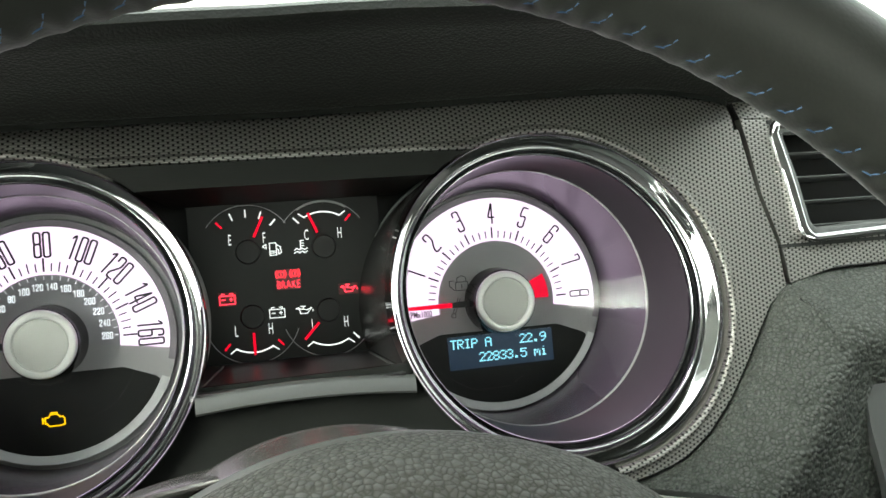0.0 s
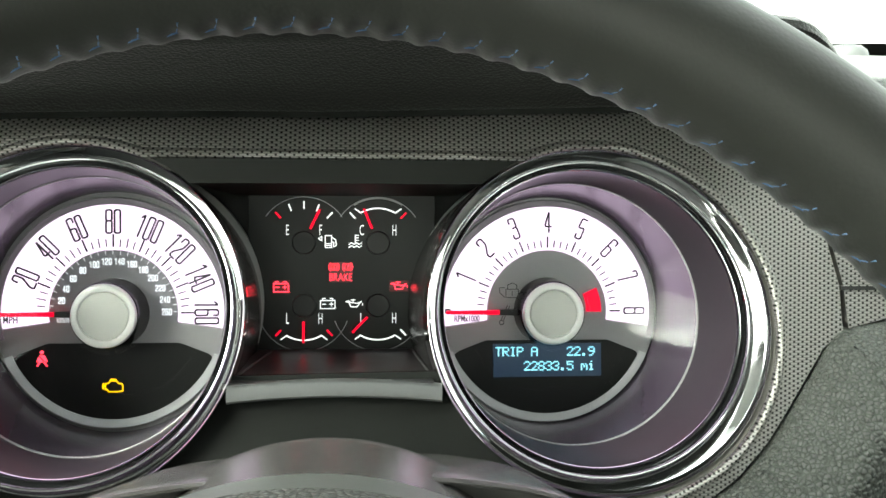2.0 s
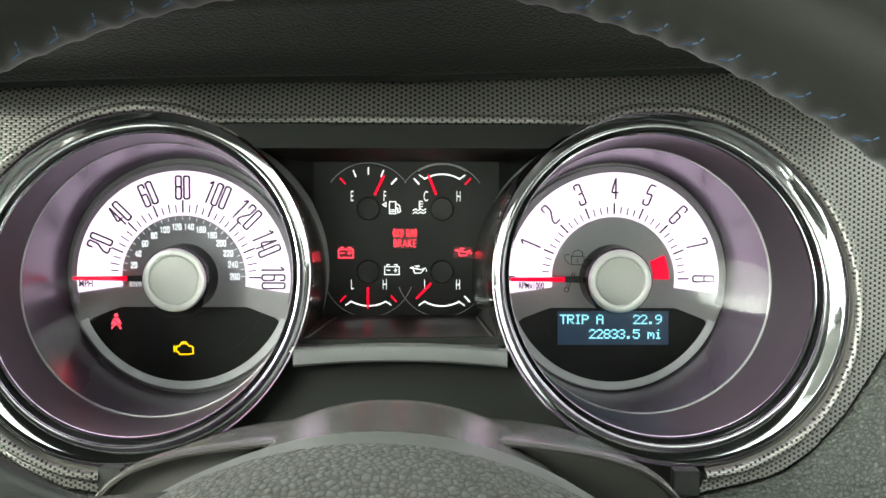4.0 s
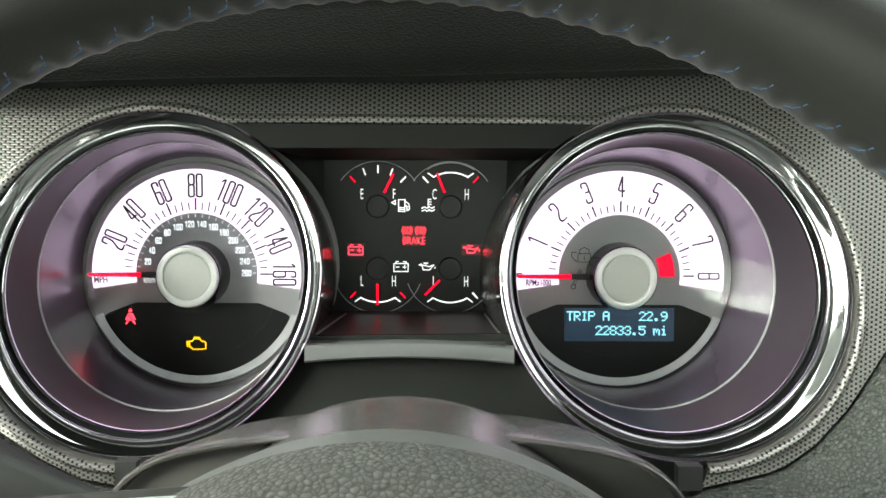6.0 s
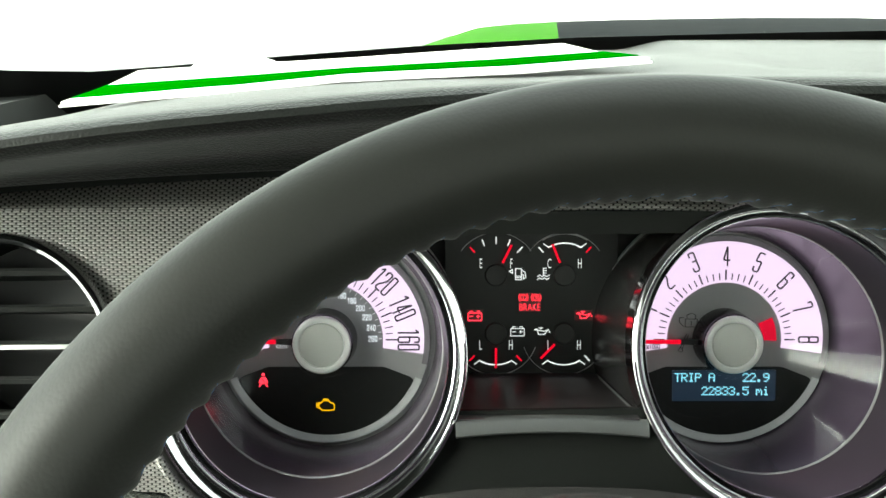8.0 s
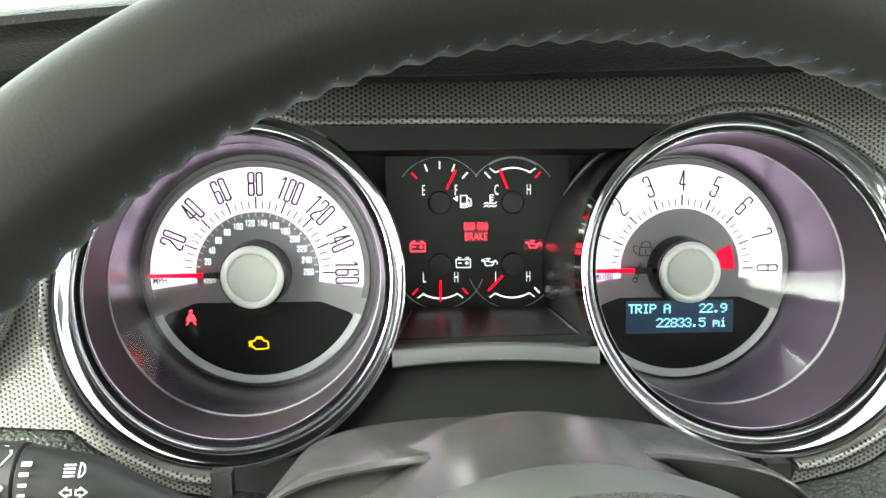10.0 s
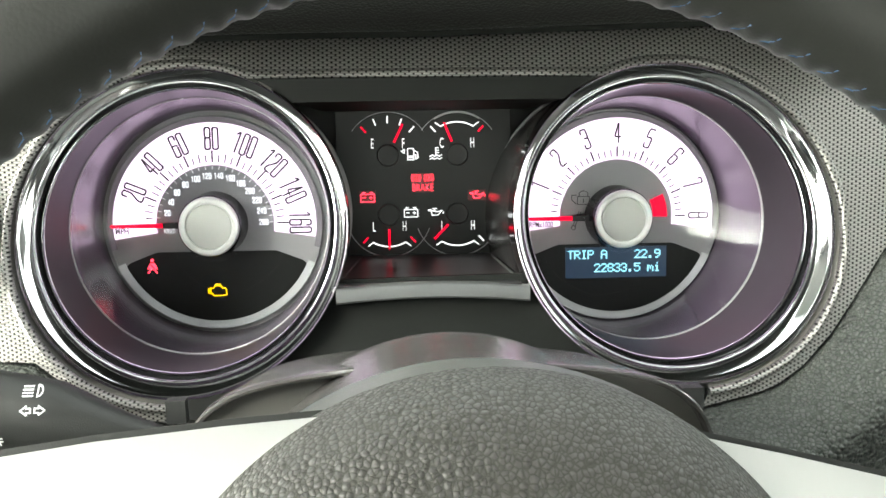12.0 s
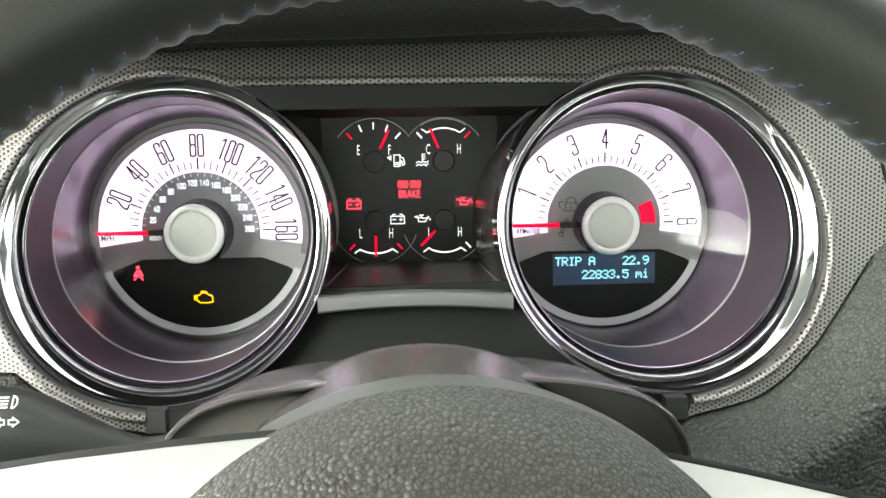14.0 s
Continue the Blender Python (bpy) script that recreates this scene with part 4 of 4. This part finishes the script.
for a, b in zip(curve, curve[1:]):
    fine += [tuple(Vector(a).lerp(Vector(b), k / 3)) for k in range(3)]
fine.append(curve[-1])
part("knee_pad", sheet(spread(fine, [(0.0012, -0.086), (0.0013, -0.0990), (0.0026, -0.1012), (0.008, -0.1045), (0.03, -0.111), (0.09, -0.115)])), LEATHER, dash, "black leather-grained knee pad")
part("backing", slab([(-0.42, -0.30), (0.80, -0.30), (0.80, 0.078), (-0.42, 0.078)], 0.012, 0.016), BLACK_PLASTIC, dash, "", False)

sensor = thing("light_sensor", (0.50, 0.44, 0.2195), "small domed light sensor on the dashboard under the windscreen", "sensor")
part("dome", lathe([(0.0250, -0.004), (0.0248, 0.0), (0.0235, 0.0045), (0.0190, 0.0085), (0.0110, 0.0105), (0.0, 0.0110)], (0, 0), 40, Matrix.Translation((0.50, 0.44, 0.2195)) @ Matrix.Rotation(radians(90), 4, "X")), GREY_LIP, sensor, "dull plastic dome")
part("lens", lathe([(0.0140, 0.0085), (0.0120, 0.0112), (0.0, 0.0118)], (0, 0), 32, Matrix.Translation((0.50, 0.44, 0.2195)) @ Matrix.Rotation(radians(90), 4, "X")), BLACK_PLASTIC, sensor, "dark lens")

# ---------------------------------------------------------------- steering column
shroud = thing("column_shroud", (0.005, -0.15, -0.12), "dark satin plastic steering column shroud", "column shroud")
COL = (0.005, -0.092)


def falling(bm, slope, start):
    """Lets a cover drop away along the column behind its highest edge."""
    for v in bm.verts:
        v.co.z -= slope * max(0.0, v.co.y - start)
    return bm


part("dome", falling(lathe([(0.060, -0.236), (0.0690, -0.232), (0.0706, -0.220), (0.0711, -0.190), (0.0713, -0.164), (0.0709, -0.158), (0.070, -0.120), (0.069, -0.100)], COL, 64, None, 10, 170), 0.40, -0.158), SHROUD, shroud, "rounded glossy dark top")
half = [(-0.0815, -0.110), (-0.0815, -0.060), (-0.0795, -0.0480), (-0.0750, -0.0400), (-0.0680, -0.0345), (-0.0605, -0.0316), (-0.0500, -0.0292), (-0.0310, -0.0268), (-0.0100, -0.0262)]
for _ in range(2):  # round the corners off
    half = [half[0]] + [q for p, r in zip(half, half[1:]) for q in ((p[0] * 0.75 + r[0] * 0.25, p[1] * 0.75 + r[1] * 0.25), (p[0] * 0.25 + r[0] * 0.75, p[1] * 0.25 + r[1] * 0.75))] + [half[-1]]
wing = [(x + 0.005, z) for x, z in half] + [(0.005 - x, z) for x, z in half[::-1]]
inner = [(0.005 + (x - 0.005) * 0.980, z - 0.0014) for x, z in wing]
rows = [[(x, y, z) for x, z in pts] for y, pts in ((-0.100, wing), (-0.140, wing), (-0.1740, wing), (-0.1790, wing), (-0.1806, [(0.005 + (x - 0.005) * 0.994, z - 0.0004) for x, z in wing]), (-0.1806, [(0.005 + (x - 0.005) * 0.986, z - 0.0010) for x, z in wing]), (-0.1790, inner), (-0.165, inner))]
part("wing", falling(sheet(rows), 0.19, -0.175), SHROUD, shroud, "wide lipped lower cover")
part("wing_face", slab([(0.005 + (x - 0.005) * 0.981, z - 0.0013) for x, z in wing], -0.1765, -0.170), SHROUD_FACE, shroud, "dull grey front face", False)

stalk = thing("turn_stalk", (-0.14, -0.14, -0.065), "black plastic turn signal stalk with white symbols", "stalk")


def bar(stations, n=28, flat=0.85):
    """A rounded bar along x: stations of (x, radius, y, z)."""
    return sheet([[(x, y + flat * r * math.cos(2 * math.pi * k / n), z + r * math.sin(2 * math.pi * k / n)) for k in range(n + 1)] for x, r, y, z in stations])


part("lever", bar([(-0.082, 0.001, -0.135, -0.062), (-0.084, 0.004, -0.135, -0.061), (-0.092, 0.0052, -0.137, -0.0625), (-0.102, 0.0072, -0.139, -0.0590), (-0.112, 0.0092, -0.140, -0.0553), (-0.124, 0.0118, -0.140, -0.0512), (-0.1465, 0.0140, -0.140, -0.0485), (-0.1472, 0.0134, -0.140, -0.0485)]), BLACK_PLASTIC, stalk)
knob = part("knob", bar([(-0.1472, 0.0132, -0.140, -0.0485), (-0.1480, 0.0144, -0.140, -0.0485), (-0.1650, 0.0150, -0.140, -0.0480), (-0.1850, 0.0146, -0.140, -0.0478), (-0.2050, 0.0125, -0.140, -0.0480), (-0.2080, 0.008, -0.140, -0.0480), (-0.2085, 0.0005, -0.140, -0.0480)]), BLACK_PLASTIC, stalk, "rotating end knob")


def on_stalk(lines, w=0.0006):
    bm = strokes(lines, w, 0)
    for v in bm.verts:
        dz = v.co.z + 0.0485
        v.co.y += -0.140 - 0.85 * math.sqrt(max(1e-6, 0.0141 ** 2 - dz * dz)) - 0.0009
    return bm


part("beam_mark", on_stalk([arc((-0.1275, -0.0392), 0.0016, -90, 90, 8) + [(-0.1275, -0.0376), (-0.1275, -0.0408)]] + [[(-0.1320, z), (-0.1290, z)] for z in (-0.0379, -0.0388, -0.0397, -0.0406)], 0.0004), MARK, stalk, "", False)
for s, x in ((-1, -0.1307), (1, -0.1267)):
    part("arrow_mark", on_stalk([[(x + s * 0.0019, -0.0450), (x, -0.0436), (x, -0.0443), (x - s * 0.0013, -0.0443), (x - s * 0.0013, -0.0457), (x, -0.0457), (x, -0.0464), (x + s * 0.0019, -0.0450)]], 0.0004), MARK, stalk, "", False)
for i, z in enumerate((-0.0375, -0.0400, -0.0428, -0.0456, -0.0484, -0.0510)):
    part("setting_mark", on_stalk([[(-0.1446, z), (-0.1424 - 0.0002 * i, z)]], 0.0010 - 0.0001 * i), MARK, stalk, "", False)
off = words("OFF", 0.0030, (-0.1422, -0.0556), 0, 0, 0.85, bold=0.01)
for v in off.verts:
    dz = v.co.z + 0.0485
    v.co.y += -0.140 - 0.85 * math.sqrt(max(1e-6, 0.0141 ** 2 - dz * dz)) - 0.0009
part("off_text", off, MARK, stalk, "", False)
for z in (-0.0362, -0.0442):
    part("wiper_mark", on_stalk([arc((-0.1525, z - 0.003), 0.0050, 50, 130, 8) + arc((-0.1525, z - 0.003), 0.0016, 130, 50, 5) + [on((-0.1525, z - 0.003), 0.0050, 50)], [(-0.1525, z - 0.0025), (-0.1545, z + 0.001)]], 0.0004), MARK, knob, "", False)

# ---------------------------------------------------------------- steering wheel
TILT = 0.317
WHEEL = Matrix.Translation((0.0081, -0.2834, -0.0492)) @ Matrix.Rotation(radians(1.5), 4, "Z") @ Matrix.Rotation(-TILT, 4, "X")
RIM_R, RIM_r = 0.1432, 0.0132
STITCHES = 122
wheel = thing("steering_wheel", (0.0081, -0.2834, -0.20), "black leather steering wheel with blue-stitched seam and silver spokes", "steering wheel")
bm = bmesh.new()
NT, NP = STITCHES * 8, 40
SEAM = 180 - 14
ringv = []
for i in range(NT):
    t = 2 * math.pi * i / NT
    k = math.sin(STITCHES * t / 2) ** 2
    row = []
    for j in range(NP):
        f = 2 * math.pi * j / NP
        d = (math.degrees(f) - SEAM + 180) % 360 - 180
        r = RIM_r * (1 + 0.02 * math.cos(2 * f))
        r += math.exp(-(d / 17) ** 2) * (0.0013 * k - 0.0008) - 0.0004 * math.exp(-(d / 5) ** 2)
        rad = RIM_R + r * math.cos(f)
        row.append(bm.verts.new((rad * math.cos(t), r * math.sin(f), rad * math.sin(t))))
    ringv.append(row)
for i in range(NT):
    p, q = ringv[i], ringv[(i + 1) % NT]
    for j in range(NP):
        bm.faces.new((p[j], p[(j + 1) % NP], q[(j + 1) % NP], q[j]))
bm.transform(WHEEL)
rim = part("rim", bm, RIM_LEATHER, wheel, "smooth black leather rim")
stitch = None
for i in range(STITCHES):
    t = 360 * i / STITCHES
    f = radians(SEAM)
    m = WHEEL @ Matrix.Rotation(radians(-t), 4, "Y") @ Matrix.Translation((RIM_R + RIM_r * math.cos(f), RIM_r * math.sin(f), 0)) @ Matrix.Rotation(f, 4, "Z")
    m = W @ m
    if stitch is None:
        bm = merge(pipe([(-0.0009, 0.0050, -0.0010), (-0.0006, 0.0025, -0.0005), (-0.0009, 0.0, 0.0)], 0.00022, 6), pipe([(-0.0005, 0.0003, 0.0030), (-0.0003, 0.0004, 0.0016), (-0.0009, 0.0, -0.0003)], 0.00028, 6))
        stitch = bpy.data.meshes.new("stitch")
        bm.to_mesh(stitch)
        bm.free()
        stitch.materials.append(THREAD)
    ob = new("stitch", stitch)
    ob.parent = rim
    ob.matrix_basis = Matrix.Translation(-wheel.location) @ m
HUBM = WHEEL @ Matrix.Translation((-0.001, 0, -0.0154)) @ Matrix.Diagonal((1.05, 1, 1, 1))
bm = lathe([(0, -0.0150), (0.012, -0.0148), (0.024, -0.0141), (0.036, -0.0128), (0.048, -0.0098), (0.0556, -0.0058), (0.0612, 0.0000), (0.0645, 0.0060), (0.0656, 0.0095)], (0, 0), 128)
for v in bm.verts:  # a shallow upright fold down the middle
    v.co.y += 0.09 * abs(v.co.x) * max(0.0, 1 - math.hypot(v.co.x, v.co.z) / 0.066)
    v.co.y += 0.0004 * math.exp(-(v.co.x / 0.0010) ** 2) * max(0.0, 1 - math.hypot(v.co.x, v.co.z) / 0.064)
bm.transform(HUBM)
part("horn_pad", bm, PAD_LEATHER, wheel, "grained black horn pad with a fold down the middle")
part("pad_surround", lathe([(0.0654, 0.0090), (0.0664, 0.0140), (0.0678, 0.024), (0.0688, 0.036), (0.0690, 0.0437), (0.067, 0.050), (0.060, 0.054)], (0, 0), 96, HUBM), PAD_SIDE, wheel, "smooth dark pad surround")
part("shaft", lathe([(0.045, 0.045), (0.040, 0.060), (0.038, 0.135), (0, 0.135)], (0, 0), 32, HUBM), BLACK_PLASTIC, wheel, "black column shaft")
TURN5 = WHEEL @ Matrix.Rotation(radians(5), 4, "Y")
face = [(0.012, 0.0415), (0.038, 0.0384), (0.055, 0.0359), (0.0785, 0.0319), (0.112, 0.0247), (0.1205, 0.0262), (0.131, 0.035), (0.136, 0.013), (0.135, -0.006), (0.122, 0.0075), (0.1, 0.015), (0.057, 0.0222), (0.038, 0.0238), (0.012, 0.0255)]
backing = [(0.01, 0.0435), (0.036, 0.04), (0.055, 0.0372), (0.0785, 0.0332), (0.112, 0.0262), (0.119, 0.0275), (0.13, 0.0385), (0.138, 0.013), (0.136, -0.012), (0.12, 0.002), (0.1, 0.009), (0.057, 0.0155), (0.036, 0.017), (0.01, 0.019)]
for s in (-1, 1):
    m = TURN5 @ Matrix.Diagonal((s, 1, 1, 1))
    spoke = part("spoke", slab(backing, 0.0105, 0.0200, (), m), BLACK_PLASTIC, wheel, "dark spoke backing", False)
    part("spoke_face", slab(face, 0.0075, 0.0106, (), m), SILVER, spoke, "satin silver spoke face", False)

# ---------------------------------------------------------------- windscreen and what lies under it
card = thing("paper_sheet", (-0.08, 0.1, dash_z(-0.08, 0.1)), "white folded paper with green bands lying on the dashboard", "paper")
FRONT = [(-0.246, 0.040, 0.1205), (-0.160, 0.014, 0.1230), (-0.084, -0.014, 0.1250), (0.000, -0.020, 0.1275), (0.064, -0.008, 0.1345)]
REAR = [(-0.263, 0.200, 0.1610), (-0.190, 0.200, 0.1655), (-0.110, 0.200, 0.1700), (-0.030, 0.200, 0.1755), (0.046, 0.200, 0.1805)]


def fold(f0, f1, lift):
    """A strip of the sheet between two fractions of its depth."""
    bm = bmesh.new()
    rows = [[bm.verts.new(Vector(a).lerp(Vector(b), f) + Vector((0, 0, lift - drop))) for a, b in zip(FRONT, REAR)] for f, drop in ((f0, 0), ((f0 + f1) / 2, 0), (f1, 0), (f1, 0.0012), ((f0 + f1) / 2, 0.0012), (f0, 0.0012))]
    for p, q in zip(rows, rows[1:] + rows[:1]):
        for i in range(4):
            bm.faces.new((p[i], p[i + 1], q[i + 1], q[i]))
    return bm


part("sheet", fold(0, 1, 0), PAPER, card)
part("under_sheet", fold(-0.02, 0.85, -0.0014), PAPER, card)
flap = slab([(-0.222, 0.1600), (-0.160, 0.1655), (-0.203, 0.1790)], 0.186, 0.1868)
part("raised_corner", flap, PAPER, card, "", False)
part("green_band", fold(0.10, 0.48, 0.0006), GREEN_PRINT, card, "printed green band")

EDGE = [(-0.47, 0.26, 0.168), (-0.415, 0.33, 0.172), (-0.365, 0.38, 0.178), (-0.305, 0.42, 0.189), (-0.195, 0.46, 0.205), (-0.060, 0.49, 0.220), (0.100, 0.50, 0.230), (0.290, 0.50, 0.2345), (0.480, 0.49, 0.2365), (0.8, 0.46, 0.235), (1.05, 0.40, 0.23)]
windscreen = thing("windscreen", (0.3, 0.50, 0.22), "clear windscreen with black printed lower edge", "windscreen", "", "structure")
rake = Matrix.Rotation(radians(12), 3, "X") @ Vector((0, -math.cos(radians(30)), math.sin(radians(30))))
part("pane", sheet([[tuple(Vector(p) + rake * k) for p in EDGE] for k in (0, 0.62)]), GLASS, windscreen).visible_shadow = False
part("black_edge", sheet([[tuple(Vector(p) + rake * k + Vector((0, -0.002, 0))) for p in EDGE] for k in (-0.10, 0.014)]), FRIT, windscreen, "black printed edge")

# bonnet of the car, outside the glass
hood = thing("car_hood", (0.3, 0.9, 0.1), "lime green car hood with broad black stripe", "car hood")
SECTION = [(-0.45, -0.150), (-0.25, -0.085), (-0.14, -0.055), (-0.08, -0.039), (-0.03, -0.022), (0.013, -0.009), (0.06, -0.004)]
MIDDLE = [(0.0, 0.0), (0.10, 0.003), (0.29, 0.006), (0.46, 0.006), (0.54, 0.004)]
rows, stripe = [], []
for y, z in ((0.56, 0.2370), (0.64, 0.2610), (0.75, 0.2930), (0.90, 0.3310), (1.10, 0.3640), (1.40, 0.3950), (1.80, 0.4000)):
    s0 = 0.134 + (y - 0.9) * 0.122
    rows.append([(x + s0 - 0.134, y, z + dz) for x, dz in SECTION] + [(s0, y, z)])
    stripe.append([(s0 + x, y, z + dz) for x, dz in MIDDLE])
part("panel", sheet(rows), GREEN_PAINT, hood, "glossy lime green panel")
part("stripe", sheet(stripe), BLACK_STRIPE, hood, "black stripe with dust specks")

# ---------------------------------------------------------------- cabin shell (car axes)
def shell(name, boxes, mat, label, category):
    bm = bmesh.new()
    for x0, x1, y0, y1, z0, z1 in boxes:
        bm = merge(bm, box(x0, x1, y0, y1, z0, z1))
    inv = W.inverted()
    bm.transform(inv)
    return solid(name, bm, mat, label, category, "structure")


# out of view; the second box is added to keep sky out of the lenses
shell("ceiling", [(-0.55, 1.25, -1.6, -0.30, 1.50, 1.54), (-0.55, -0.14, -0.30, -0.06, 1.46, 1.52)], LINING, "pale grey cloth headliner, with an added unseen corner that blocks sky", "ceiling")
shell("floor", [(-0.55, 1.25, -1.6, 0.75, 0.25, 0.30)], CARPET, "black carpet cabin floor", "floor")
shell("wall_left", [(-0.55, -0.50, -1.6, -0.42, 0.30, 1.0), (-0.55, -0.50, 0.05, 0.75, 0.30, 1.10), (-0.55, -0.50, -0.42, 0.05, 0.30, 0.45), (-0.55, -0.50, -0.78, -0.42, 1.0, 1.17), (-0.55, -0.50, -1.6, -0.78, 1.0, 1.50), (-0.55, -0.50, -0.78, -0.20, 1.40, 1.50)], TRIM_DARK, "charcoal cabin side with the door standing open", "wall")
shell("wall_right", [(1.20, 1.25, -1.6, 0.75, 0.30, 1.0), (1.20, 1.25, -0.78, -0.10, 1.0, 1.10), (1.20, 1.25, -1.6, -0.78, 1.0, 1.50)], TRIM_DARK, "charcoal door side below the window", "wall")
shell("wall_back", [(-0.55, 1.25, -1.65, -1.6, 0.30, 1.22)], TRIM_DARK, "charcoal rear end of the cabin", "wall")
shell("firewall", [(-0.55, 1.25, 0.70, 0.75, 0.30, 1.0)], CARPET, "dark bulkhead below the windscreen", "wall")
shell("ground", [(-400, 400, -400, 400, -0.05, 0.0)], ASPHALT, "pale flat ground round the car", "ground")
# white wall added to hide the grey horizon sky behind overexposed white
shell("backdrop", [(-60, 60, 34, 35, 0.0, 9.0), (6.6, 14.0, 33.7, 34, 1.24, 1.42)], PAPER, "added white screen that brightens the horizon, with a low pale ledge", "building")
